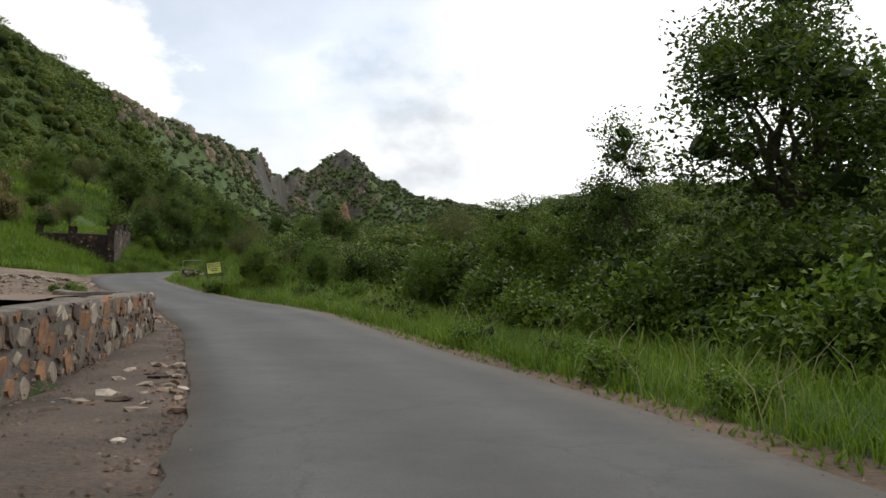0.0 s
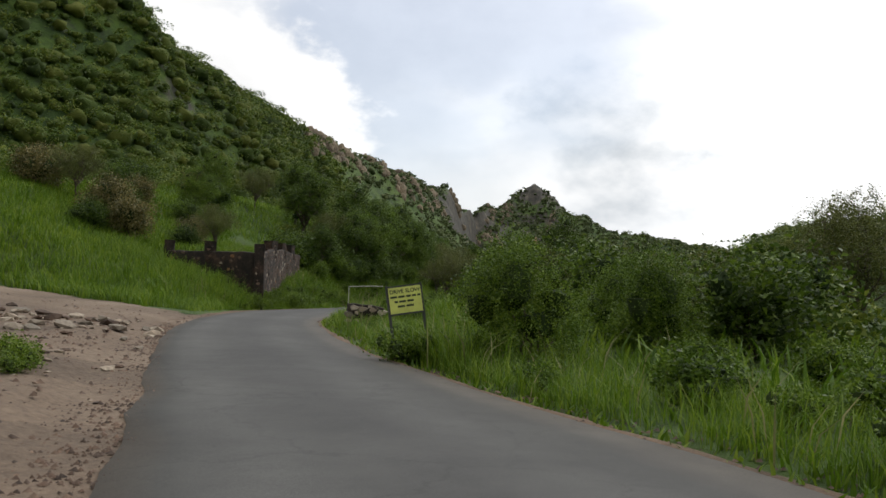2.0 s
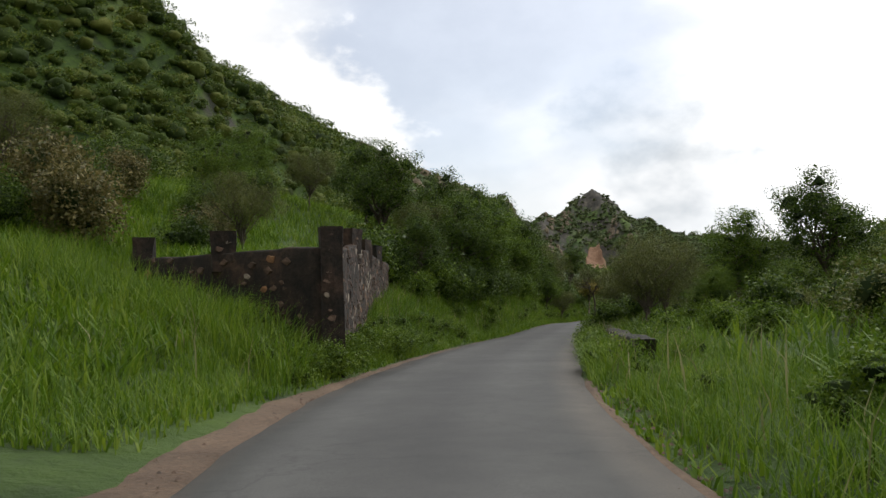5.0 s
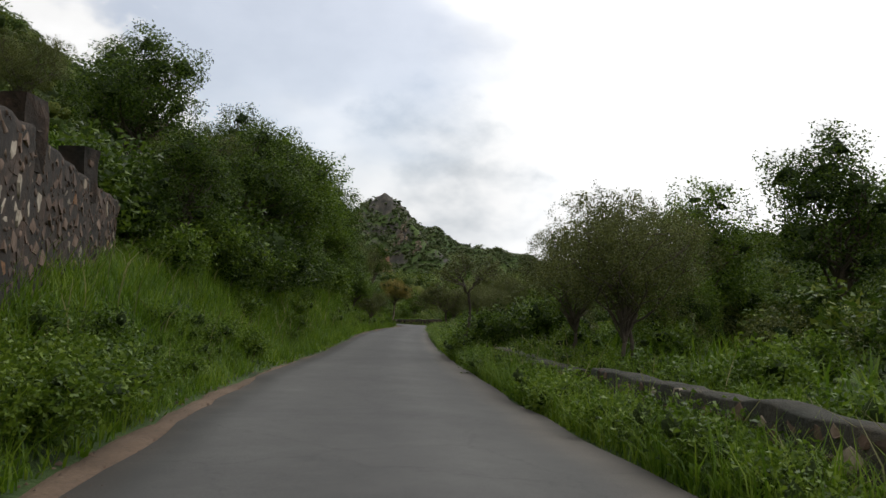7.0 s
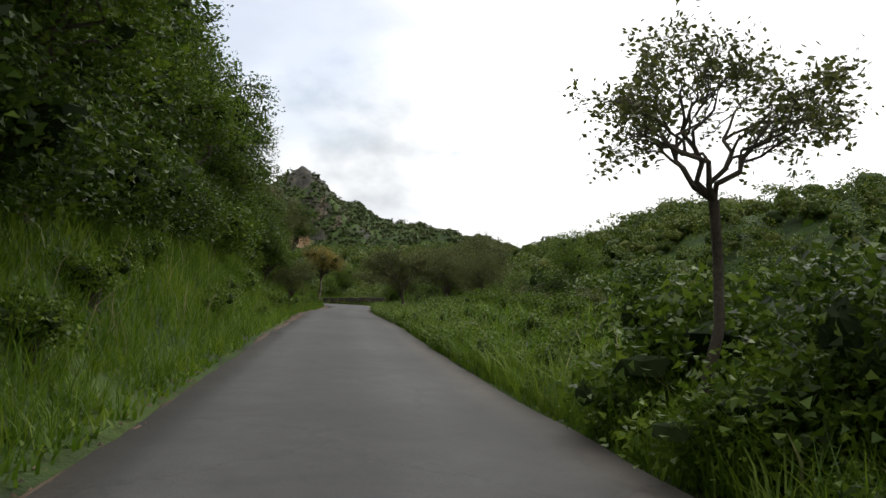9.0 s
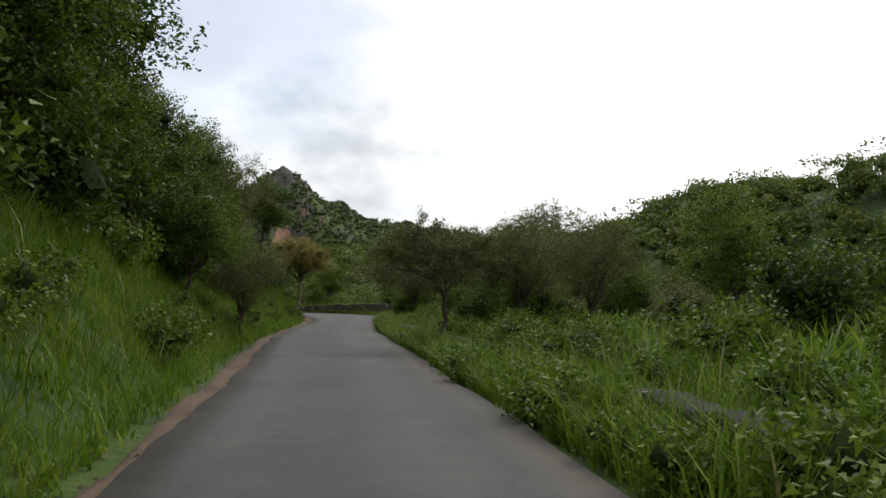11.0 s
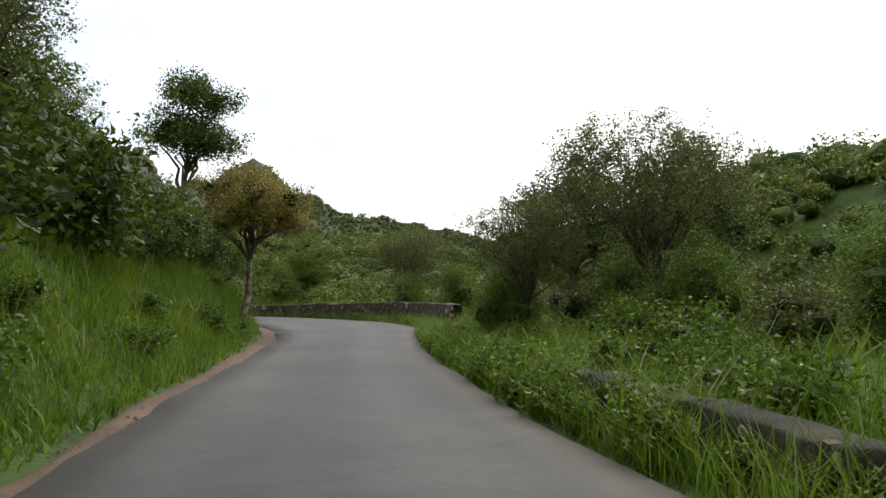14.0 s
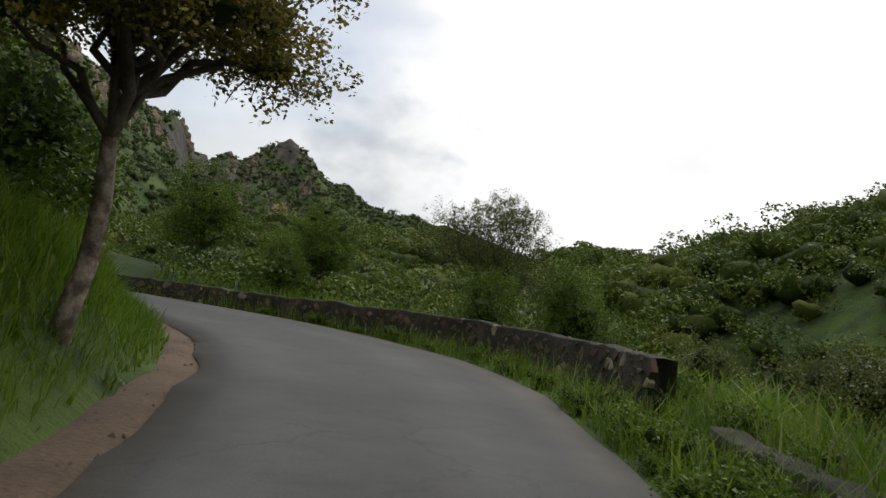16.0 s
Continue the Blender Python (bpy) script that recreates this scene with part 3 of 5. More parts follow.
def wall_d(y):
    """Distance of the lay-by's retaining wall from the asphalt."""
    return np.interp(y, [-9, 0, 9, 14, 19], [2.75, 2.85, 2.25, 1.55, 0.8])


def land(x, y, rough=True):
    """The ground's height."""
    x, y = np.ravel(x).astype(float), np.ravel(y).astype(float)
    d, side, zr, idx = road_info(x, y)
    ry = RC[idx, 1]
    dd = np.maximum(d, 0.0)
    num, den = zr / (dd + 0.4) ** 1.6, 1 / (dd + 0.4) ** 1.6
    for line in LINES:
        dist, zz = line_near(x, y, line)
        w = 1 / (dist + 0.5) ** 1.6
        num, den = num + zz * w, den + w
    h = num / den
    # the natural bank beside the road
    left = side < 0
    bank = np.interp(ry, [-60, 17, 21, 50, 54, 60, 80, 110, 150, 157, 165, 172], [0.72, 0.72, 0.0, 0.0, 0.45, 0.6, 1.5, 1.8, 1.3, 1.1, 0.8, 0.5])
    reach = np.interp(ry, [-60, 22, 26, 48, 56, 80, 148, 153, 160, 170], [2.6, 2.6, 6, 6, 1.7, 2.2, 2.8, 0.9, 0.9, 3.0])
    lot = smooth01((ry - 16) / 8) * smooth01((60 - ry) / 6)
    step = (ry < 18.4)
    rise = np.where(step, smooth01((dd - wall_d(ry)) / 0.6), smooth01((dd - np.maximum(0.6, np.where(ry > 52, soil_width(ry) * 0.95, 0))) / reach))
    h = h + np.where(left, bank * rise, 0)
    flat = zr + 0.075 * dd
    k = np.where(left, lot * smooth01((42 - dd) / 14), 0)
    h = h * (1 - k) + flat * k
    pk = np.hypot(x - 5, y - 797)
    h = h + 21 * np.exp(-(pk / 23) ** 1.5)
    if rough:
        amp = np.clip((dd - 1.5) / 60, 0, 1)
        crag = np.clip((y - 380) / 250, 0, 1) * np.clip((dd - 60) / 60, 0, 1)
        nr = np.array([1 - 2.2 * abs(noise.noise(Vector((a * 0.028, b * 0.012, 8.3)))) + 0.5 * noise.noise(Vector((a * 0.09, b * 0.04, 2.3))) for a, b in zip(x, y)])
        h = h + (nr - 0.55) * 5.0 * crag
        nz = np.array([noise.fractal(Vector((a * 0.022, b * 0.022, 1.7)), 1.0, 2.1, 5) for a, b in zip(x, y)])
        nf = np.array([noise.noise(Vector((a * 0.5, b * 0.5, 4.1))) for a, b in zip(x, y)])
        h = h + nz * 5.5 * amp + nf * 0.07 * np.clip(dd / 3, 0, 1)
    # the terrace held by the old wall
    t1 = smooth01((wall_gap(x, y) - 0.75) / 0.5)
    h = np.where(t1 > 0, np.maximum(h, h * (1 - t1) + t1 * (2.25 + 0.045 * (y - 62) + 0.05 * np.maximum(-16 - x, 0))), h)
    h = np.where(left & step & (dd < wall_d(ry) - 0.1), zr - 0.28, h)
    return np.where(d < 0.25, zr - 0.07, np.where((d < 1.0) & ~(left & step), (h * (d - 0.25) + (zr - 0.07) * (1.0 - d)) / 0.75, h))


def ground_z(x, y):
    return float(land([x], [y])[0])


def axis(lo, hi, step, far_lo, far_hi, grow=1.13, cap=16):
    a = list(np.arange(lo, hi + 1e-6, step))
    s, v = step, lo
    left = []
    while v > far_lo:
        s = min(s * grow, 16)
        v -= s
        left.append(v)
    s, v = step, a[-1]
    right = []
    while v < far_hi:
        s = min(s * grow, cap if v < 840 else 30)
        v += s
        right.append(v)
    return np.array(left[::-1] + a + right)


def in_lot(x, y):
    """The bare ground beside the bend."""
    far = np.interp(x, [-50, -29, -18.5, -14, -12], [59, 55.5, 51, 50, 47]) + np.array([0.8 * noise.noise(Vector((a * 0.35, b * 0.35, 1.0))) + 0.3 * noise.noise(Vector((a * 1.7, b * 1.7, 3.0))) for a, b in zip(x, y)])
    return (y < far) & (y > np.where(x > -4.7, 19.2, 3.0)) & (x > -48)


def build_land():
    xs, ys = axis(-40, 18, 0.7, -900, 900, 1.09, 7), axis(-12, 188, 0.8, -700, 1250, 1.08, 7)
    gx, gy = np.meshgrid(xs, ys)
    z = land(gx, gy)
    d, side, _, _ = road_info(gx, gy)
    z = z - 0.16 * (in_lot(gx.ravel(), gy.ravel()) & (side < 0) & (d > 0.6))
    v = np.stack([gx.ravel(), gy.ravel(), z], 1)
    w, hh = len(xs), len(ys)
    i = np.arange(w * (hh - 1)).reshape(hh - 1, w)[:, :-1].ravel()
    f = np.stack([i, i + 1, i + 1 + w, i + w], 1)
    me = mesh_arrays("ground", v, f, M_SOIL, True)
    return tagged(part("ground", me), "grassy green hillsides and valley floor around a mountain road", "ground", kind="structure")


ground = build_land()


def ribbon(name, rows, mat, label, category, smooth=True):
    """A sheet across the road from rows of equal numbers of points."""
    v = np.array(rows).reshape(-1, 3)
    w = len(rows[0])
    i = np.arange((len(rows) - 1) * w).reshape(-1, w)[:, :-1].ravel()
    f = np.stack([i, i + 1, i + 1 + w, i + w], 1)
    return tagged(part(name, mesh_arrays(name, v, f, mat, smooth)), label, category, kind="structure")


def build_road():
    rows = []
    for k in range(len(RD)):
        l, r, z = RD[k, :2], RD[k, 2:], RZ[k]
        jl = 0.10 * noise.noise(Vector((k * 0.23, 0.3, 0))) + 0.06 * noise.noise(Vector((k * 0.8, 5.3, 0)))
        jr = 0.10 * noise.noise(Vector((k * 0.23, 9.3, 0)))
        a, b = l + (l - r) / 4 * jl, r + (r - l) / 4 * jr
        row = [(*a, z - 0.09)]
        for f in np.linspace(0, 1, 9):
            p = a + (b - a) * f
            row.append((*p, z + 0.035 * (1 - (2 * f - 1) ** 2) + 0.004 * noise.noise(Vector((p[0] * 0.5, p[1] * 0.25, 0)))))
        row.append((*b, z - 0.09))
        rows.append(row)
    ob = ribbon("road", rows, M_ASPHALT, "narrow grey worn asphalt road with ragged edges", "road")
    uv = ob.data.uv_layers.new(name="lanes")
    across = np.r_[0, np.linspace(0, 1, 9), 1]
    vi = np.empty(len(ob.data.loops), np.int32)
    ob.data.loops.foreach_get("vertex_index", vi)
    uv.data.foreach_set("uv", np.stack([across[vi % 11], (vi // 11) * 0.5], 1).astype(np.float32).ravel())


build_road()


def shoulder(name, side, y0, y1, wide, label):
    rows = []
    for k in range(len(RD)):
        if not (y0 <= RC[k, 1] <= y1) or RC[k, 0] < -18:
            continue
        e, o = (RD[k, :2], RD[k, 2:]) if side < 0 else (RD[k, 2:], RD[k, :2])
        out_way = (e - o) / np.linalg.norm(e - o)
        w = wide(RC[k, 1]) * (1 + (0.45 if name != "shoulder_wall" else 0.04) * noise.noise(Vector((k * 0.11, side * 3.1, 2.0))) + 0.2 * noise.noise(Vector((k * 0.5, side, 7.0))))
        row = []
        for f in np.linspace(0, 1, 6):
            p = e + out_way * (w * f - 0.12)
            row.append((*p, RZ[k] - 0.055 + 0.05 * math.sin(math.pi * f) + 0.02 * noise.noise(Vector((*(p * 1.5), 0))) - 0.10 * (f > 0.95)))
        rows.append(row)
    return ribbon(name, rows, M_SHOULDER if name != "shoulder_wall" else M_GRIT, label, "road shoulder")


shoulder("shoulder_left", -1, 44, 175, lambda y: float(soil_width(y)), "strip of reddish bare soil along the asphalt edge")
shoulder("shoulder_right", 1, -12, 60, lambda y: float(np.interp(y, [-10, 5, 20, 30, 60], [1.2, 1.2, 0.9, 0.4, 0.3])), "thin gravelly soil strip beside the asphalt")

shoulder("shoulder_wall", -1, -12, 23, lambda y: float(np.interp(y, [-12, 0, 9, 14, 18.5, 23], [2.7, 2.75, 2.15, 1.6, 1.3, 1.2])), "dark brown soil and grit at the foot of the retaining wall")

# ---------------- scrub on the hills ----------------


def scrub(name, label, spots, radii, seed, mat=M_SCRUB, flat=0.75, most=400, inner=M_CLUMP_SHADE):
    """Many bushes in one sheet of scrub: each a dark core under a skin of leaves."""
    rng = np.random.default_rng(seed)
    spots = np.asarray(spots, float)
    z = land(spots[:, 0], spots[:, 1])
    # distance to the road sets how fine the leaves are, and keeps the nearest bushes low
    near = np.sqrt(((spots[:, None, :] - RC[None, 60:420:20]) ** 2).sum(2)).min(1)
    radii = np.minimum(radii, 0.8 + 0.035 * near)
    ctr = np.c_[spots, z + radii * flat * 0.55]
    leaf = np.clip(near * 0.0030, 0.14, 1.2)
    count = np.clip(11 * radii ** 2 / leaf ** 2, 40, np.where(near < 45, 560, most)).astype(int)
    leaf = np.maximum(leaf, radii * np.sqrt(3.6 / count))
    bush = np.repeat(np.arange(len(spots)), count)
    n = len(bush)
    lobe = rng.integers(0, 4, n)
    off = rng.normal(size=(len(spots), 4, 3)) * np.array([0.5, 0.5, 0.32])
    d = rng.normal(size=(n, 3))
    d /= np.linalg.norm(d, axis=1)[:, None]
    d[:, 2] = np.abs(d[:, 2]) * 1.0 - 0.25 * (rng.random(n) < 0.3)
    rr = 0.62 * (0.75 + 0.35 * rng.random(n))
    p = ctr[bush] + (off[bush, lobe] + d * rr[:, None] * np.array([1, 1, flat])) * radii[bush, None]
    v, f = tri_leaves(rng, p, leaf[bush] * 1.5, leaf[bush] * 0.9)
    # cores: solid filler; the default colour is darkened as shade between leaves
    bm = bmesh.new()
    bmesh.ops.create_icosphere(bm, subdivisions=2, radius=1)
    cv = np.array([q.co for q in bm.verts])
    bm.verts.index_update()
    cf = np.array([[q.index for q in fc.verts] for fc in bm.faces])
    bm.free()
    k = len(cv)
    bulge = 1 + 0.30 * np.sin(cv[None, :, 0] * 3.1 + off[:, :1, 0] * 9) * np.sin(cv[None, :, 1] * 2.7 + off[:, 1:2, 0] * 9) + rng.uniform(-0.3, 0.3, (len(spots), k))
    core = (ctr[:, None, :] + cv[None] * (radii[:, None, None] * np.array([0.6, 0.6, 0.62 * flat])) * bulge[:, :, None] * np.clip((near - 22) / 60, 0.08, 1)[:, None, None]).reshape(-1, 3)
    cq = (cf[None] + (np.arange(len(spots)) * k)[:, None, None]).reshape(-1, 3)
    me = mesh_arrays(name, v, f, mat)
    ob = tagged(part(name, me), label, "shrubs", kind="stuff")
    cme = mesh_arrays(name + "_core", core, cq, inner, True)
    part("scrub_core", cme, ob)
    return ob


def spread(rng, n, box, keep, gap):
    """Random spots in a box that pass keep(x, y, d, side), thinned to a gap."""
    x = rng.uniform(box[0], box[1], n)
    y = rng.uniform(box[2], box[3], n)
    d, side, _, idx = road_info(x, y)
    ok = keep(x, y, d, side) & (d > 3)
    pts = np.c_[x, y][ok]
    cells, res = {}, []
    for p in pts:
        c = (int(p[0] // gap), int(p[1] // gap))
        if c not in cells:
            cells[c] = 1
            res.append(p)
    return np.array(res)


rng = np.random.default_rng(11)
patch = lambda x, y, s, o: np.array([noise.noise(Vector((a * s, b * s, o))) for a, b in zip(x, y)])
spots = spread(rng, 52000, (-215, -20, -20, 345), lambda x, y, d, side: ((side < 0) | (y > 178)) & (d > np.where(y < 64, 38, 8)) & (patch(x, y, 0.03, 3.0) + 0.3 * patch(x, y, 0.11, 5.0) + 0.010 * np.maximum(d - 40, 0) > -0.20) & ((d > 36) | (y > 112) | (patch(x, y, 0.09, 6.0) > 0.14)), 2.9)
scrub("hill_scrub", "dense green shrubs and small trees over a steep hillside", spots, 1.1 + 3.2 * rng.random(len(spots)) ** 1.6, 21, most=300)


def gentle(x, y, most):
    """Where the slope is not too steep for scrub."""
    h0 = land(x, y)
    return np.hypot(land(x + 5, y) - h0, land(x, y + 5) - h0) / 5 + 0.22 * patch(x, y, 0.05, 9.0) < most


spots = spread(rng, 17000, (-110, 175, 230, 830), lambda x, y, d, side: (d > 40) & (np.hypot(x - 5, y - 797) > 9) & (np.hypot(x - 3.0, (y - 694) * 0.3) > 10) & gentle(x, y, np.where(y < 640, 1.9, 1.15)), 4.4)
scrub("mountain_scrub", "dark green scrub covering a distant rocky mountain", spots, 1.0 + 2.0 * rng.random(len(spots)) ** 2, 22, M_SCRUB_HAZE, most=60, inner=M_CLUMP_HAZE)
spots = spread(rng, 26000, (-8, 122, -10, 470), lambda x, y, d, side: (side > 0) & (d > 8) & (x > -6 + 0 * y), 3.7)
scrub("valley_scrub", "mixed green bushes filling a valley and its far slope", spots, 1.9 + 2.4 * rng.random(len(spots)) ** 1.5, 23, most=330)
spots = spread(rng, 900, (-60, 2, 182, 240), lambda x, y, d, side: (d > 4), 3.4)
scrub("bend_scrub", "dense bushes below the outside of a road bend", spots, rng.uniform(1.4, 2.6, len(spots)), 24)


def outcrops():
    """Tan cliff faces that break out below the ridge and on the peak."""
    r = np.random.default_rng(5)
    verts, faces = [], []
    bm = bmesh.new()
    bmesh.ops.create_icosphere(bm, subdivisions=2, radius=1)
    base = np.array([v.co for v in bm.verts])
    bm.verts.index_update()
    tri = np.array([[v.index for v in f.verts] for f in bm.faces])
    bm.free()
    # buttresses below the crest: place on it, half width, fall, how many slabs
    sites = [(-98, 345, 8, 16, 26), (-97, 372, 11, 20, 34), (-92, 402, 7, 14, 22), (-82, 452, 12, 20, 34), (-77, 492, 8, 22, 26), (-68, 552, 10, 24, 30), (-58, 620, 9, 20, 22),
             (-45, 705, 13, 24, 40), (-33, 752, 12, 26, 44), (-20, 776, 8, 22, 24), (20, 758, 5, 34, 30), (32, 724, 5, 26, 22)]
    for sx, sy, wide, fall, many in sites:
        way = np.array([-3.0 - sx, 60.0 - sy])
        way /= np.linalg.norm(way)
        way = way * 0.75 + np.array([0.66, 0.0]) if sx < -40 else way
        for _ in range(many):
            u, v_ = r.normal() * wide * 0.5, 2 + r.random() * fall
            x, y = sx + way[0] * v_ - way[1] * u, sy + way[1] * v_ + way[0] * u
            z = ground_z(x, y)
            s = r.uniform(1.1, 2.8) * (0.7 if sy > 700 else 1.0)
            q = base * (s * r.uniform(0.7, 1.3), s * r.uniform(0.5, 0.9), s * r.uniform(0.9, 1.9))
            q = q * (1 + 0.4 * np.array([[noise.noise(Vector(p * 1.7) + Vector((s * 9, 0, 0)))] for p in base]))
            q = np.round(q / (s * 0.24)) * (s * 0.24) * 0.65 + q * 0.35
            q = q + np.stack([0 * q[:, 0], 0.25 * q[:, 2], 0 * q[:, 0]], 1)
            verts.append(q + (x, y, z + s * 0.1))
            faces.append(tri + (len(verts) - 1) * len(base))
    me = mesh_arrays("cliff_rocks", np.concatenate(verts), np.concatenate(faces), M_ROCK)
    tagged(part("cliff_rocks", me), "pale tan rock faces along a mountain ridge", "rocks", kind="stuff")


outcrops()


def red_scar():
    """A slide of red earth on the mountain's foot."""
    v, f = [], []
    for i in range(15):
        for j in range(25):
            x, y = 3.0 + (i - 7) * 1.15 * (0.55 + 0.03 * (24 - j)) + 1.4 * noise.noise(Vector((i * 0.4, j * 0.3, 3))), 698 + (j - 12) * 2.0
            edge = max(abs(i - 7) / 7, abs(j - 12) / 12)
            v.append((x, y, ground_z(x, y) + (2.2 if edge < 0.95 else -1.5) + 0.5 * noise.noise(Vector((i * 0.9, j * 0.5, 1)))))
    for i in range(14):
        for j in range(24):
            a = i * 25 + j
            f.append((a, a + 25, a + 26, a + 1))
    tagged(part("red_earth_slide", mesh_arrays("red_earth_slide", v, f, M_SCAR, True)), "bare red earth slide on a scrubby mountain slope", "landslide", kind="structure")


red_scar()

# ---------------- trees and bushes ----------------


def shade_cores(root, lobes, scale, seed, floor=-1.0):
    """Dark blobs inside a crown; their colour paints the shade deep among its leaves."""
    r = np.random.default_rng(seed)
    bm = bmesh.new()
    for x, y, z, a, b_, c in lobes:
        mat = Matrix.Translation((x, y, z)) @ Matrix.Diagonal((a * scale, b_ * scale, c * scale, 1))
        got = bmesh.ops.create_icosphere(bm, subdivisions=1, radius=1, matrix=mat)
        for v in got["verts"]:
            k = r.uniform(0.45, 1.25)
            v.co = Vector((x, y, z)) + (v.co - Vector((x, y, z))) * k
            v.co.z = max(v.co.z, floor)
    part("inner_leaves", bm_mesh("inner_leaves", bm, M_CROWN_SHADE), root)


def make_tree(name, label, height, fork, trunk_r, crown_r, crown_h, lobes_n, leaves, leaf_len, leaf_wid, mat, seed, lean=(0, 0), flat_top=0.0, shell=0.45, group="", droop=0.1, lobe_size=0.5, core=0.0, pointed=False, bark=M_BARK):
    """A tapered trunk that forks into limbs, each ending in a clump of leaves."""
    r = np.random.default_rng(seed)
    root = thing(name, (0, 0, 0), label, "tree", group)
    top = (lean[0], lean[1], fork)
    pts = bend(r, (0, 0, -0.3), top, 5, 0.07)
    v, f = tube(pts, [trunk_r * (1.25 if i == 0 else 1) * (1 - 0.09 * i) for i in range(len(pts))], 9)
    part("trunk", mesh_arrays("trunk", v, f, bark, True), root)
    lobes = []
    cz = height - crown_h / 2
    for i in range(lobes_n):
        a = 2.4 * i + r.uniform(-0.4, 0.4)
        ring = math.sqrt((i + 0.5) / lobes_n) * 0.78
        zz = cz + crown_h * 0.5 * r.uniform(-0.75, 0.7) * (1 - 0.35 * ring)
        if flat_top:
            zz = cz + crown_h * (0.25 - 0.35 * ring * flat_top + 0.15 * r.normal())
        if pointed:
            zz = height - crown_h * (0.12 + 0.82 * (ring / 0.78) ** 1.2) + 0.25 * r.normal()
        s = crown_r * lobe_size * r.uniform(0.75, 1.2)
        lobes.append((top[0] * 1.15 + math.cos(a) * ring * crown_r, top[1] * 1.15 + math.sin(a) * ring * crown_r, zz, s, s, s * r.uniform(0.55, 0.85)))
    lobes.append((top[0] * 1.15, top[1] * 1.15, height - crown_r * 0.3, crown_r * 0.4, crown_r * 0.4, crown_r * 0.3))
    for i, lb in enumerate(lobes):
        start = pts[-1] if i % 3 else pts[-2]
        mid = bend(r, start, lb[:3], 5, 0.14)
        tr = trunk_r * r.uniform(0.35, 0.6)
        v, f = tube(mid, [tr * (1 - 0.16 * k) for k in range(len(mid))], 6)
        for k in range(5):
            e = Vector(lb[:3]) + Vector(np.clip(r.normal(size=3), -1, 1)) * lb[3] * 0.5
            tv, tf = tube(bend(r, mid[-2 if k % 2 else -1], e, 3, 0.15), [tr * 0.3, tr * 0.22, tr * 0.15, tr * 0.08], 4)
            f += [tuple(q + len(v) for q in fc) for fc in tf]
            v += tv
        part("limb", mesh_arrays("limb", v, f, M_BARK, True), root)
    p = lobe_points(r, lobes, leaves, shell)
    # leaves gather on twigs
    tw = p[r.integers(0, leaves, max(60, leaves // 32))]
    pick = r.integers(0, len(tw), leaves)
    p = np.where(r.random((leaves, 1)) < 0.96, tw[pick] + np.clip(r.normal(size=(leaves, 3)), -1.5, 1.5) * leaf_len * 1.45, p)
    v, f = leaf_arrays(r, p, leaf_len, leaf_wid, droop)
    part("crown", mesh_arrays("crown", v, f, mat), root)
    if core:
        shade_cores(root, lobes, core, seed + 500)
    return root


def make_bush(name, label, size, tall, leaves, leaf_len, leaf_wid, mat, seed, group="", core=0.42, kind_="bush"):
    r = np.random.default_rng(seed)
    root = thing(name, (0, 0, 0), label, kind_, group)
    lobes = [(r.normal() * size * 0.4, r.normal() * size * 0.4, tall * r.uniform(0.3, 0.65), size * r.uniform(0.4, 0.6), size * r.uniform(0.4, 0.6), tall * r.uniform(0.28, 0.42)) for _ in range(7)]
    lobes.append((0, 0, tall * 0.3, size * 0.75, size * 0.75, tall * 0.35))
    for i in range(4):
        mid = bend(r, (r.normal() * 0.08, r.normal() * 0.08, -0.15), lobes[i][:3], 4, 0.15)
        v, f = tube(mid, [0.035, 0.03, 0.024, 0.017, 0.01], 5)
        part("stem", mesh_arrays("stem", v, f, M_BARK, True), root)
    p = lobe_points(r, lobes, leaves, 0.5)
    tw = p[r.integers(0, leaves, max(40, leaves // 20))]
    p = np.where(r.random((leaves, 1)) < 0.85, tw[r.integers(0, len(tw), leaves)] + np.clip(r.normal(size=(leaves, 3)), -1.5, 1.5) * leaf_len * 1.5, p)
    p[:, 2] = np.abs(p[:, 2])
    # a few long shoots stand out of the outline
    shoots = r.integers(0, leaves, leaves // (12 if leaves < 8000 else 60))
    p[shoots] *= (1.0, 1.0, 1.0)
    p[shoots, 2] += r.random(len(shoots)) * tall * (0.12 if leaves < 8000 else 0.0)
    v, f = tri_leaves(r, p, leaf_len * 1.1, leaf_wid * 1.3)
    part("crown", mesh_arrays("crown", v, f, mat), root)
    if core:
        shade_cores(root, lobes, core, seed + 500, -0.1)
    return root


PLACED = set()


def put(proto, spots, seed=1):
    """Places a prototype and its copies: (x, y, size[, turn])."""
    r = np.random.default_rng(seed)
    for x, y, s, *turn in spots:
        m = pose(x, y, ground_z(x, y), 0, 0, turn[0] if turn else r.uniform(0, 360)) @ Matrix.Diagonal((s, s, s * r.uniform(0.92, 1.08), 1))
        if proto.name in PLACED:
            copy_thing(proto, m)
        else:
            PLACED.add(proto.name)
            first.append((proto, m))


first = []
broad = make_tree("broadleaf_tree", "tall dense dark green broadleaf tree on the road bank", 7.0, 2.2, 0.16, 2.5, 5.4, 18, 22000, 0.125, 0.058, M_LEAF, 31, (0.3, -0.2), group="trees along the road", core=0.36, lobe_size=0.44)
broad2 = make_tree("roadside_tree", "leafy bright green tree with several leaning limbs", 6.0, 1.6, 0.13, 2.3, 4.9, 18, 26000, 0.105, 0.056, M_LEAF_LIGHT, 32, (-0.3, 0.3), group="trees along the road", lobe_size=0.42, core=0.25)
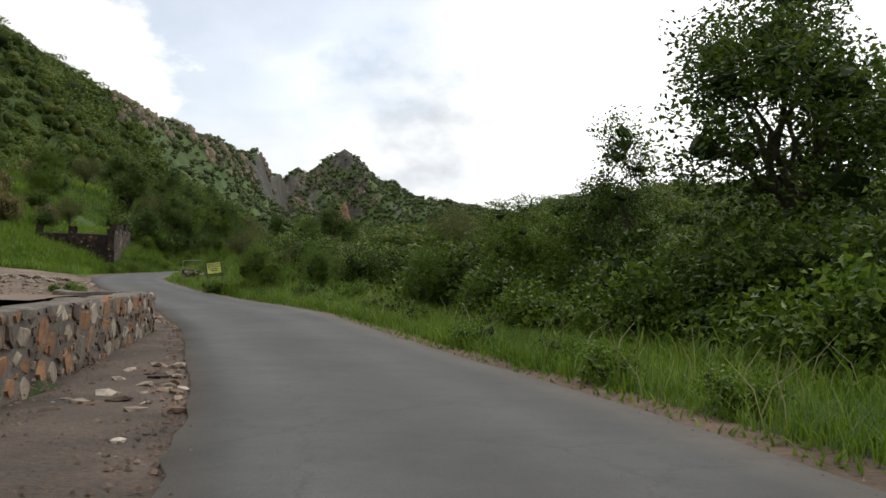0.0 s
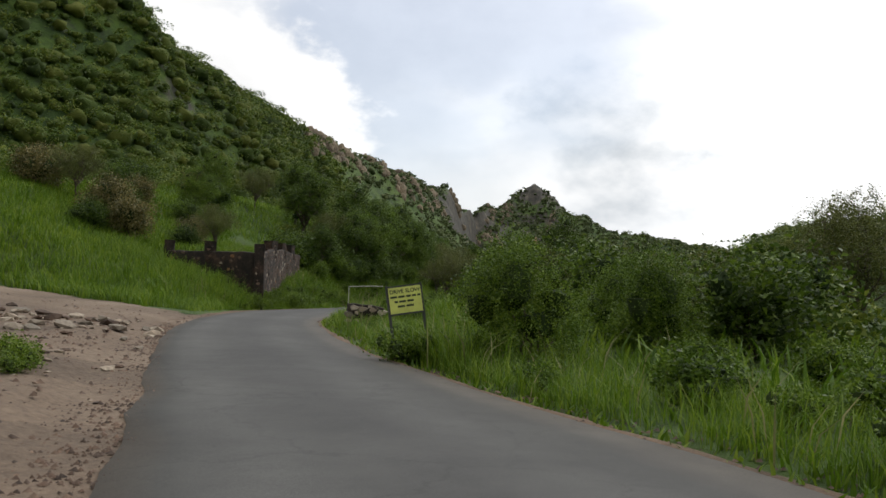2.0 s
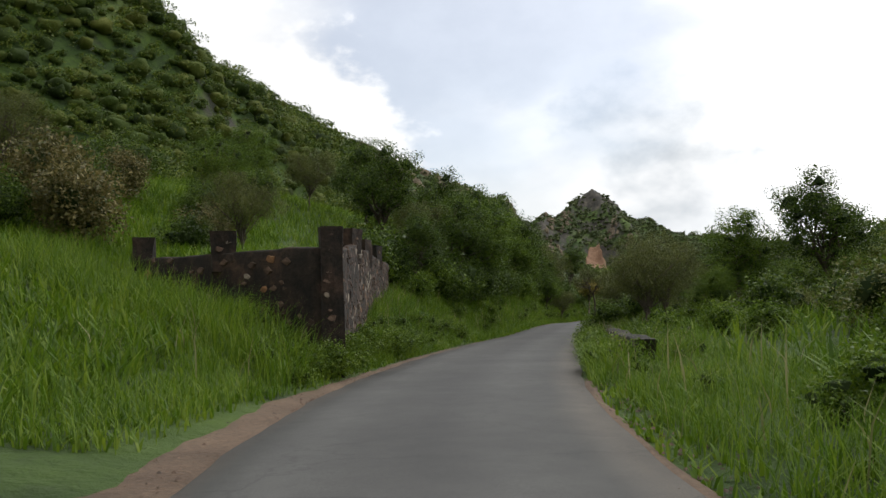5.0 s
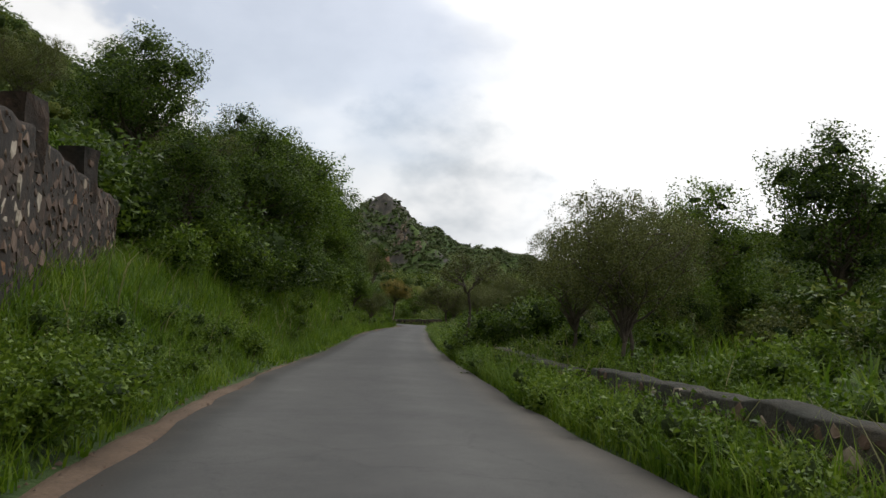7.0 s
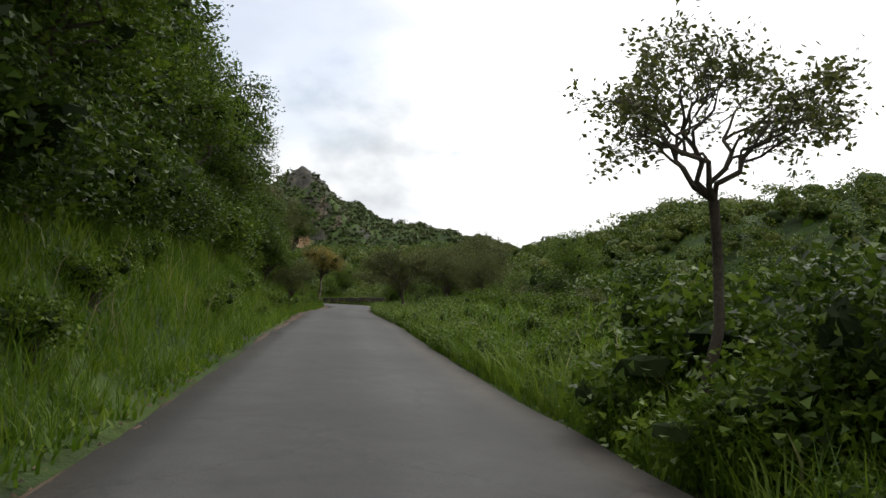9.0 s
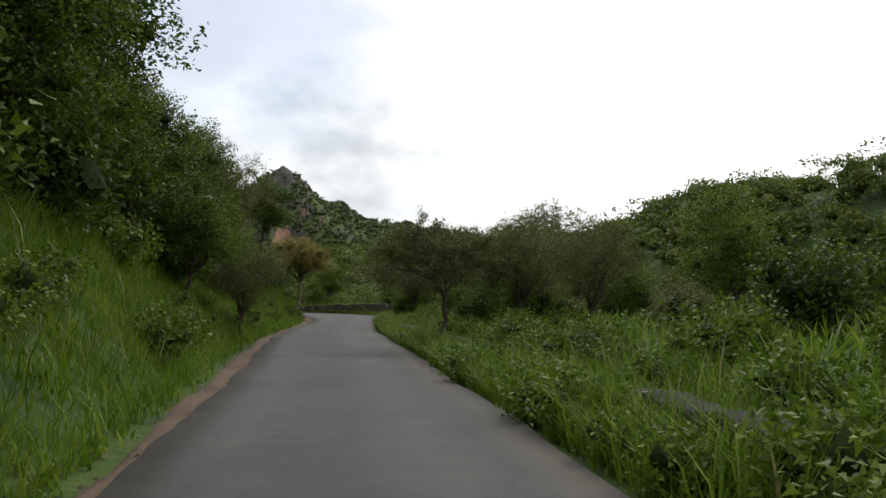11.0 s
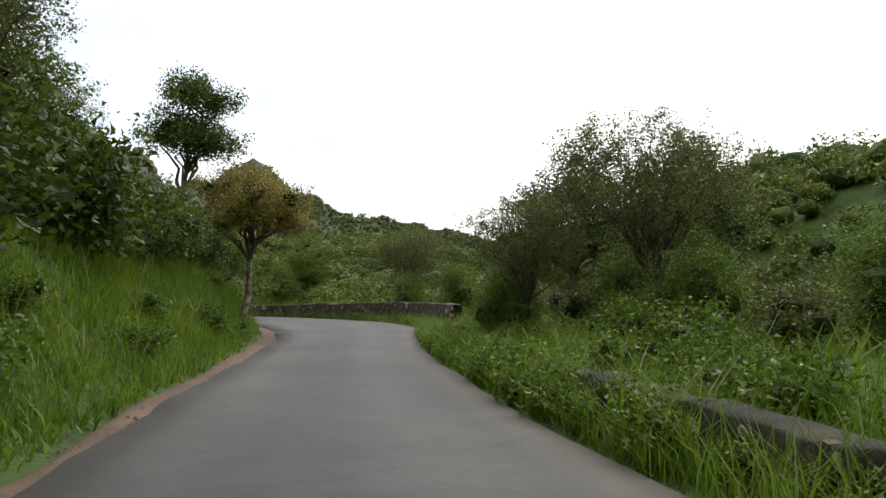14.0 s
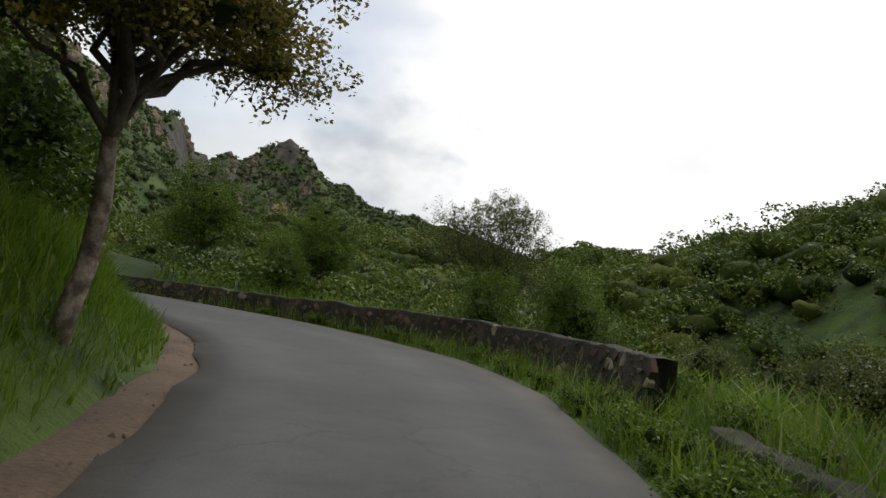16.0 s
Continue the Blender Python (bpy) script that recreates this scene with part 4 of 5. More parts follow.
fine = make_tree("thorn_tree", "airy thorn tree with fine dull green leaves", 5.0, 1.3, 0.085, 2.4, 3.8, 20, 42000, 0.056, 0.032, M_LEAF_FINE, 33, (0.2, 0.2), group="trees along the road", shell=0.3, lobe_size=0.40)
cone = make_tree("pointed_tree", "dark pointed tree with upright leafy shoots", 6.2, 1.2, 0.12, 1.9, 5.4, 22, 16000, 0.11, 0.055, M_LEAF, 34, (0.1, 0.0), group="trees along the road", core=0.42, pointed=True, lobe_size=0.36)
bush_a = make_bush("bush", "rounded green bush beside the road", 1.3, 2.1, 3600, 0.13, 0.065, M_LEAF, 41, "roadside bushes")
bush_b = make_bush("spreading_bush", "low spreading bush with bright green leaves", 1.5, 1.5, 3200, 0.12, 0.07, M_LEAF_LIGHT, 42, "roadside bushes")
bush_c = make_bush("thorn_bush", "tangled thorny bush with fine dull leaves", 1.4, 2.0, 4200, 0.07, 0.04, M_LEAF_FINE, 43, "roadside bushes")
weed = make_bush("broadleaf_weed", "leafy green weed clump in the verge", 0.5, 0.62, 1500, 0.062, 0.032, M_LEAF_LIGHT, 44, "verge weeds", 0.45, "weed")
thicket = make_bush("thicket", "tall dense rounded thicket of small green leaves", 1.7, 3.0, 24000, 0.052, 0.031, M_LEAF_LIGHT, 45, "roadside bushes", 0.45)
dark_thicket = make_bush("dark_thicket", "dense dark green thicket under the trees", 1.7, 2.7, 9000, 0.10, 0.05, M_LEAF, 46, "roadside bushes", 0.5)

tawny = make_bush("tawny_bush", "rounded hillside shrub with tawny brown flowering leaves", 1.5, 2.1, 7000, 0.10, 0.055, M_LEAF_TAWNY, 47, "hillside shrubs", 0.45)

put(broad, [(-18.6, 84, 0.6), (-17.6, 90.5, 0.86), (-18.4, 97, 0.92), (-17.6, 102.5, 1.0), (-20.5, 106.8, 1.12), (-25.5, 101, 0.9), (-22.6, 93.0, 0.98), (-16.8, 112, 1.05), (-16.2, 118, 0.95), (-20, 116, 1.0),
            (-15.2, 124, 0.72), (-18.5, 127, 1.1), (-14.9, 130.5, 0.7), (-17.5, 134, 0.9), (10.8, 17.5, 1.35), (11.5, 35, 0.95), (0.3, 83.6, 0.93), (-14.5, 165, 0.6), (-17, 168, 0.8), (0.2, 154, 0.9), (2.5, 150.5, 0.8)], 51)
put(broad2, [(-14.2, 127.0, 0.62), (4.9, 22.7, 0.66), (3.0, 127.5, 0.8), (-16.9, 94, 1.05), (-16.6, 106, 1.1), (-16.0, 115.2, 0.82), (-15.5, 121.5, 0.82), (-14.3, 136.5, 0.75), (-17, 141, 1.1), (-15.5, 146, 1.0), (-27, 80, 0.6), (-29.5, 90, 0.7), (5.0, 158, 0.9),
             (-3.5, 86.0, 0.92), (-11, 188, 0.95), (-17, 189, 1.0), (-5, 187, 0.8), (-13.4, 160.5, 0.55)], 52)
put(fine, [(-8.4, 77.6, 0.74), (-7.2, 80.0, 0.8), (-8.0, 82.6, 0.74), (-12.75, 130.4, 0.62), (-4.4, 126.4, 0.72), (-3.2, 131.6, 0.8), (-3.4, 123.2, 0.62), (-1.2, 145.8, 0.98), (-3.9, 147.4, 0.7), (-14.3, 142, 0.9), (-14.6, 150, 0.8), (7, 49, 1.05), (-1.0, 174, 0.95), (-14.2, 139, 1.2), (-0.5, 135.4, 1.1), (-20, 92, 0.9), (-21.0, 69.0, 0.55), (-31, 71, 0.75), (-28, 96, 0.8)], 53)
put(cone, [(8.0, 22.7, 1.0), (9.5, 26, 0.7), (-2.5, 88.5, 0.8), (9, 43, 0.75)], 54)


def line_spots(r, side, y0, y1, step, dmin, dmax, smin, smax):
    res = []
    y = y0
    while y < y1:
        k = int(np.argmin(np.abs(RC[:, 1] - y) + 50 * (RC[:, 0] < -20)))
        e, o = (RD[k, :2], RD[k, 2:]) if side < 0 else (RD[k, 2:], RD[k, :2])
        p = e + (e - o) / np.linalg.norm(e - o) * r.uniform(dmin, dmax)
        res.append((p[0], p[1], r.uniform(smin, smax)))
        y += step * r.uniform(0.7, 1.3)
    return res


r = np.random.default_rng(61)
put(tawny, [(-25.0, 66.4, 1.15), (-27.6, 68.2, 1.3), (-24.0, 72.5, 0.9), (-33, 70, 1.3), (-29.5, 76, 1.1), (-38, 80, 1.4), (-31, 90, 1.2), (-44, 88, 1.5)], 68)
put(thicket, [(-3.0, 36.4, 0.76), (-0.6, 38.2, 0.72), (-1.4, 40.5, 0.6), (3.0, 26.2, 0.72), (-0.2, 90.0, 1.0), (-4.2, 147.2, 0.55), (-3.6, 149.0, 0.65), (-2.4, 143.0, 0.7), (-1.6, 147.0, 0.7), (0.4, 141.5, 0.9), (0.8, 149, 1.0), (-1.6, 171, 0.9), (1.5, 172, 1.0), (-7, 184, 1.0), (-5.0, 83.5, 0.9), (-2.2, 86.0, 1.0), (0.5, 80.5, 0.9), (1.5, 87, 1.1), (-3.4, 128.0, 0.8), (-2.6, 132.5, 0.9), (1.2, 131, 1.0), (0.2, 138, 1.0)], 66)
put(dark_thicket, [(-26.5, 65.0, 0.8), (-23.2, 69.6, 0.75), (-28.5, 72.0, 0.95), (-31.5, 78, 1.05), (-26.2, 77, 0.85), (-34.5, 85, 1.2), (-28.5, 87, 1.0), (-36.5, 74.5, 1.0), (-11.4, 158.4, 0.95), (-11.9, 161.0, 1.05), (-12.2, 155.2, 0.9), (-17.4, 85.6, 0.85), (-17.3, 88.2, 1.0), (-17.0, 91.0, 1.0), (-16.9, 94.0, 1.05), (-16.7, 97.0, 1.0), (-16.4, 100.2, 0.95), (-16.0, 104.0, 0.9), (-19.8, 82.5, 0.9), (-20.5, 86.5, 1.0), (-19.6, 93.2, 1.0), (-19.3, 99.5, 1.1), (-18.3, 104.8, 1.0), (-17.8, 109.5, 1.0), (-17.1, 114.5, 1.0), (-16.6, 121, 1.0), (-16.4, 126, 1.0), (-16.0, 132, 1.0), (-15.6, 138, 1.0), (-15.8, 143.5, 1.0), (-14.8, 148.5, 0.9), (-12.3, 152.8, 0.95), (-12.6, 156.2, 1.1), (-12.5, 160, 1.15), (-12.0, 163.6, 1.0), (-15.5, 153, 1.0), (-14.4, 157, 0.9), (-15.6, 162, 1.0), (8.5, 15, 1.3), (9.6, 19.0, 1.4), (10.5, 12, 1.5), (12, 24, 1.3), (10, 31, 0.9), (-4.2, 130.5, 0.75), (0.5, 84.0, 0.9)], 67)
put(bush_a, [(-9.2, 86.7, 0.72), (-8.3, 88.3, 0.9), (-7.6, 86.4, 0.9), (-9.3, 89.6, 0.7)] + line_spots(r, 1, 6, 27, 2.2, 3.2, 7.0, 0.9, 1.35) + line_spots(r, 1, 27, 50, 2.2, 7.0, 10.0, 0.8, 1.3) + line_spots(r, 1, 50, 62, 2.0, 4.5, 9.0, 0.8, 1.2) + line_spots(r, -1, 80, 152, 2.4, 2.6, 5.0, 0.9, 1.45) + line_spots(r, 1, 62, 122, 3.4, 6.0, 11, 0.7, 1.1), 62)
put(bush_b, line_spots(r, -1, 60.5, 73, 0.75, 0.75, 1.15, 0.36, 0.56) + [(-9.6, 86.8, 0.75), (-9.2, 88.8, 0.85), (-10.0, 87.1, 0.6)] + line_spots(r, 1, 4, 27, 2.2, 2.4, 5.0, 0.7, 1.1) + line_spots(r, 1, 27, 62, 1.8, 2.2, 6.5, 0.38, 0.62) + line_spots(r, -1, 81, 152, 4.2, 2.6, 5.0, 0.7, 1.1) + line_spots(r, 1, 66, 145, 2.8, 2.0, 5.5, 0.4, 0.7), 63)
put(bush_c, line_spots(r, 1, 12, 27, 3.5, 4.5, 8.5, 0.9, 1.4) + line_spots(r, 1, 40, 62, 3.0, 6.5, 11, 0.9, 1.3) + line_spots(r, 1, 62, 118, 3.4, 4.5, 9.0, 0.5, 0.9) + line_spots(r, 1, 118, 172, 3.0, 3.4, 8.5, 0.7, 1.15) + line_spots(r, -1, 112, 150, 4.5, 3.0, 5.0, 0.9, 1.3), 64)
put(weed, [(-5.3, 36.7, 1.0), (-4.9, 36.85, 1.05), (-9.5, 32.3, 0.6), (-9.9, 32.7, 0.7), (-9.3, 31.8, 0.5), (-10.3, 32.2, 0.6)] + line_spots(r, 1, 141, 160, 1.4, 0.35, 0.9, 0.5, 0.9) + line_spots(r, -1, 59, 82, 0.55, 0.8, 1.7, 0.5, 0.95) + [(-16.4 - 0.55 * k_, 61.0 + 0.24 * k_ - 0.5 * (k_ % 3), 0.75 + 0.12 * (k_ % 4)) for k_ in range(10)] + line_spots(r, -1, 82, 155, 2.4, 0.9, 2.2, 0.7, 1.3) + line_spots(r, 1, 4, 60, 2.6, 0.7, 2.0, 0.6, 1.0) + line_spots(r, 1, 61, 152, 0.9, 0.3, 0.85, 0.6, 1.15) + line_spots(r, 1, 152, 176, 1.6, 0.25, 0.5, 0.4, 0.8) + line_spots(r, 1, 61, 176, 1.6, 1.6, 2.3, 0.7, 1.2), 65)


def make_crooked(name, label, height, fork, trunk_r, mains, leaves, leaf_len, leaf_wid, mat, seed, spread_=1.0, wob=0.16, depth=4, clear=-9.0):
    """An open tree: a crooked trunk, a few wandering main limbs, each dividing again and again, with leaves on the last twigs alone."""
    r = np.random.default_rng(seed)
    root = thing(name, (0, 0, 0), label, "tree")
    pts = bend(r, (0, 0, -0.3), (0.05, 0.05, fork), 5, 0.05)
    v, f = tube(pts, [trunk_r * (1.3 if i == 0 else 1) * (1 - 0.06 * i) for i in range(len(pts))], 9)
    part("trunk", mesh_arrays("trunk", v, f, M_BARK, True), root)
    tips = []

    def grow(start, way, length, rad, level, vs, fs):
        way = way.normalized()
        end = start + way * length
        line = bend(r, start, end, 4, wob)
        tv, tf = tube(line, [rad * (1 - 0.11 * k) for k in range(5)], 7 if level < 2 else 4)
        fs += [tuple(q + len(vs) for q in fc) for fc in tf]
        vs += tv
        if level >= depth:
            tips.extend(line[1:])
            return
        if level == depth - 1:
            tips.extend(line[2:])
        for k in range(3 if level else 4):
            turn = Vector(r.normal(size=3)) * 0.75
            turn.z = turn.z * 0.7 + 0.12
            grow(line[-1 if k < 2 else 2 + k % 2], way * 0.9 + turn, length * r.uniform(0.58, 0.82), rad * 0.52, level + 1, vs, fs)

    for a, rise_, ln in mains:
        vs, fs = [], []
        grow(pts[-1], Vector((math.cos(radians(a)), math.sin(radians(a)), rise_)), ln * spread_, trunk_r * 0.5, 0, vs, fs)
        part("limb", mesh_arrays("limb", vs, fs, M_BARK, True), root)
    tips = np.array(tips)
    tips = tips[(tips[:, 2] < height) & (tips[:, 0] > clear)]
    p = tips[r.integers(0, len(tips), leaves)] + np.clip(r.normal(size=(leaves, 3)), -1.6, 1.6) * leaf_len * 1.1
    v, f = leaf_arrays(r, p, leaf_len, leaf_wid, 0.1)
    part("crown", mesh_arrays("crown", v, f, mat), root)
    return root


bare = make_crooked("bare_thorn_tree", "small open-crowned thorn tree with a crooked dark trunk", 4.4, 2.1, 0.055, [(170, 0.6, 0.62), (10, 1.5, 0.66), (75, 1.3, 0.6), (260, 1.2, 0.5), (150, 1.6, 0.6)], 5200, 0.055, 0.03, M_LEAF_FINE, 35)
first.append((bare, pose(-10.15, 87.8, ground_z(-10.15, 87.8), 0, 0, 40)))
yellow = make_tree("flowering_tree", "small tree with yellowish brown flowering crown and pale mottled trunk", 5.1, 2.5, 0.12, 1.95, 3.0, 18, 44000, 0.066, 0.038, M_LEAF_YELLOW, 36, (0.3, 0.0), shell=0.35, lobe_size=0.40, core=0.42, bark=M_BARK_PALE)
first.append((yellow, pose(-9.75, 156.6, ground_z(-9.75, 156.6), 0, 0, 0)))
leaning = make_tree("leaning_tree", "tall tree with a bent bare limb and dense drooping crown", 8.3, 4.3, 0.15, 1.9, 3.6, 12, 17000, 0.13, 0.06, M_LEAF, 37, (1.4, -0.2), shell=0.45, core=0.4)
first.append((leaning, pose(-13.3, 164.0, ground_z(-13.3, 164.0), 0, 0, 0)))
spreading = make_crooked("spreading_tree", "low spreading thorn tree whose open crown overhangs the road edge", 4.3, 1.45, 0.085, [(182, 0.8, 1.2), (170, 1.25, 1.1), (120, 1.4, 0.9), (60, 1.2, 0.9), (0, 1.1, 0.9), (-90, 1.3, 0.85), (205, 1.1, 1.1)], 42000, 0.042, 0.029, M_LEAF_FINE, 38, 1.0, 0.14, 4, -2.6)
first.append((spreading, pose(-6.9, 125.6, ground_z(-6.9, 125.6), 0, 0, 0)))
for ob, m in first:
    ob.matrix_basis = m
# ---------------- grass ----------------


def build_lot():
    s = 0.4
    xs, ys = np.arange(-48, -3, s), np.arange(3, 61, s)
    gx_, gy_ = np.meshgrid(xs, ys)
    z = land(gx_, gy_) + 0.035
    d, side, zr, _ = road_info(gx_, gy_)
    ok = (in_lot(gx_.ravel(), gy_.ravel()) & (side < 0) & (d > -0.85) & ((gy_.ravel() > 19.2) | (d > wall_d(gy_.ravel()) + 0.05)))
    z = np.where(d < 0.9, zr - 0.03 + 0.03 * np.clip(d, 0, 1), z)
    w, hh = len(xs), len(ys)
    i = np.arange(w * (hh - 1)).reshape(hh - 1, w)[:, :-1].ravel()
    f = np.stack([i, i + 1, i + 1 + w, i + w], 1)
    f = f[ok[f].all(1)]
    me = mesh_arrays("dirt_lot", np.stack([gx_.ravel(), gy_.ravel(), z], 1), f, M_DIRT, True)
    tagged(part("dirt_lot", me), "bare reddish brown packed earth lay-by beside the road", "bare ground", kind="structure")


build_lot()


def grass(name, label, spots, height, width, mat, seed, heads=False):
    """Curved tapering blades, one mesh."""
    g = np.random.default_rng(seed)
    n = len(spots)
    z = land(spots[:, 0], spots[:, 1], True) - 0.02
    a = g.uniform(0, 2 * math.pi, n)
    h = height * g.uniform(0.55, 1.25, n)
    lean_ = h * g.uniform(0.15, 1.0, n)
    w = width * g.uniform(0.7, 1.3, n)
    way = np.stack([np.cos(a), np.sin(a)], 1)
    side = np.stack([-np.sin(a), np.cos(a)], 1)
    rows = []
    for f, wf in ((0.0, 0.8), (0.5, 1.0), (1.0, 0.0)):
        c = spots + way * (lean_ * f ** 2)[:, None]
        zz = z + h * (f - 0.25 * (lean_ / h) * f ** 2)
        if wf:
            rows += [np.c_[c - side * (w * wf / 2)[:, None], zz], np.c_[c + side * (w * wf / 2)[:, None], zz]]
        else:
            rows += [np.c_[c, zz]]
    v = np.stack(rows, 1).reshape(-1, 3)
    i = np.arange(n)[:, None] * 5
    f = np.concatenate([i + [0, 1, 3], i + [0, 3, 2], i + [2, 3, 4]])
    me = mesh_arrays(name, v, f, mat)
    return tagged(part(name, me), label, "grass", kind="stuff")


def verge(g, side, y0, y1, n, dmin, dmax, power=1.3):
    ks = np.where((RC[:, 1] >= y0) & (RC[:, 1] <= y1) & (RC[:, 0] > -45))[0]
    k = g.choice(ks, n)
    e, o = (RD[k, :2], RD[k, 2:]) if side < 0 else (RD[k, 2:], RD[k, :2])
    way = (e - o) / np.linalg.norm(e - o, axis=1)[:, None]
    d = dmin + (dmax - dmin) * g.random(n) ** power
    p = e + way * d[:, None] + RT[k] * g.uniform(-0.3, 0.3, n)[:, None]
    clump = np.array([noise.noise(Vector((a * 0.9, b * 0.9, 2.0))) for a, b in p])
    if side < 0:
        bare_soil = d < soil_width(RC[k, 1]) * g.uniform(0.55, 0.95, n)
        return p[(clump + g.uniform(-0.5, 0.5, n) > -0.3) & ~bare_soil]
    masked = (RC[k, 1] > 153) & (d < 1.3) & (g.random(n) < 0.75)
    return p[(clump + g.uniform(-0.5, 0.5, n) > -0.3) & ~masked]


g = np.random.default_rng(71)
near_l = np.concatenate([verge(g, -1, 52, 100, 34000, 0.4, 4.5, 1.1), verge(g, -1, 100, 176, 52000, 0.4, 4.5, 1.1), verge(g, -1, 143, 168, 26000, 0.7, 4.0, 1.0)])
grass("verge_grass_left", "lush green grass on the uphill verge", near_l, 0.50, 0.012, M_GRASS, 72)
near_r = np.concatenate([verge(g, 1, -4, 58, 48000, 0.45, 4.0), verge(g, 1, 58, 178, 66000, 0.12, 3.2)])
grass("verge_grass_right", "tall green grass on the valley verge", near_r, 0.46, 0.012, M_GRASS, 73)
sign_grass = np.c_[g.normal(-5.4, 0.8, 2600), g.normal(36.3, 0.9, 2600)]
sign_grass = sign_grass[road_info(sign_grass[:, 0], sign_grass[:, 1])[0] > 0.35]
wall_grass = np.c_[g.uniform(-24, -15.4, 16000), g.uniform(56, 68, 16000)]
wg, wd_ = wall_gap(wall_grass[:, 0], wall_grass[:, 1]), road_info(wall_grass[:, 0], wall_grass[:, 1])[0]
wall_grass = wall_grass[(wg < -0.35) & (wg > -3.4) & (wd_ > 0.7)]
tall = np.concatenate([verge(g, 1, 60, 178, 26000, 0.12, 0.9, 1.0), verge(g, 1, 60, 178, 14000, 1.35, 2.4, 1.0), verge(g, -1, 60, 160, 16000, 0.8, 3.4, 1.0)])
grass("sign_grass", "tall grass hiding the posts of the roadside board", sign_grass, 0.85, 0.014, M_GRASS, 80)
grass("wall_grass", "rank tall grass at the foot of the ruined wall", wall_grass, 1.0, 0.015, M_GRASS, 79)
grass("tall_grass", "tall arching grass hiding the roadside masonry", tall, 0.70, 0.014, M_GRASS, 78)
sp = np.concatenate([verge(g, -1, 57, 153, 900, 0.9, 3.5), verge(g, 1, -4, 170, 1400, 0.4, 3.0)])
cover = np.concatenate([verge(g, -1, 52, 178, 70000, 0.2, 3.0, 1.0), verge(g, 1, -4, 178, 20000, 0.1, 1.2, 1.0)])
grass("short_grass", "short thick grass and clover along the road edge", cover, 0.2, 0.035, M_GRASS, 77)
grass("seed_stalks", "pale seed stalks standing above the verge grass", sp, 0.9, 0.02, M_SEED, 74)
gx = np.concatenate([np.c_[g.uniform(-62, -14, 120000), g.uniform(47, 122, 120000)], np.c_[g.uniform(-34, -13, 30000), g.uniform(50, 82, 30000)]])
dd, ss, _, _ = road_info(gx[:, 0], gx[:, 1])
gx = gx[(ss < 0) & (dd > 2.5) & (~in_lot(gx[:, 0], gx[:, 1])) & ((wall_gap(gx[:, 0], gx[:, 1]) > 0.6) | (wall_gap(gx[:, 0], gx[:, 1]) < -3.0) | (gx[:, 0] < -24.5))]
grass("slope_grass", "bright green grass on the open hillside", gx, 0.6, 0.04, M_GRASS, 75)
gx = np.c_[g.uniform(-12, 30, 70000), g.uniform(0, 190, 70000)]
dd, ss, _, _ = road_info(gx[:, 0], gx[:, 1])
gx = gx[(ss > 0) & (dd > 2.5) & (dd < 24)]
grass("valley_grass", "rank grass between the bushes", gx, 0.7, 0.05, M_GRASS, 76)

# ---------------- masonry ----------------


def stone_meshes(mat, count, seed, size=1.0):
    """A few worn, flattened stones; the face looks along +y."""
    r_ = np.random.default_rng(seed)
    res = []
    for i in range(count):
        bm = bmesh.new()
        n = int(r_.integers(4, 8))
        ring = []
        for k in range(n):
            a = 2 * math.pi * (k + r_.uniform(-0.28, 0.28)) / n
            rr = r_.uniform(0.32, 0.58)
            ring.append((math.cos(a) * rr, math.sin(a) * rr))
        back = [bm.verts.new((x, -0.5, z)) for x, z in ring]
        mid = [bm.verts.new((x * 1.0, 0.22 + r_.uniform(-0.1, 0.1), z)) for x, z in ring]
        front = [bm.verts.new((x * 0.88, 0.5 + r_.uniform(-0.2, 0.2), z * 0.88)) for x, z in ring]
        for k in range(n):
            j = (k + 1) % n
            bm.faces.new((back[k], back[j], mid[j], mid[k]))
            bm.faces.new((mid[k], mid[j], front[j], front[k]))
        bm.faces.new(front)
        bmesh.ops.recalc_face_normals(bm, faces=bm.faces)
        res.append(bm_mesh("stone", bm, mat))
    return res


def boulder_meshes(mat, count, seed):
    res = []
    r_ = np.random.default_rng(seed)
    for i in range(count):
        bm = bmesh.new()
        bmesh.ops.create_icosphere(bm, subdivisions=1, radius=0.5)
        for v in bm.verts:
            v.co *= r_.uniform(0.7, 1.25)
            v.co.z *= 0.6
        res.append(bm_mesh("rock", bm, mat))
    return res


RED_STONES, PALE_STONES, RUST_STONES = stone_meshes(M_STONE, 7, 81), stone_meshes(M_PALE, 5, 82), stone_meshes(M_RUST, 5, 83)


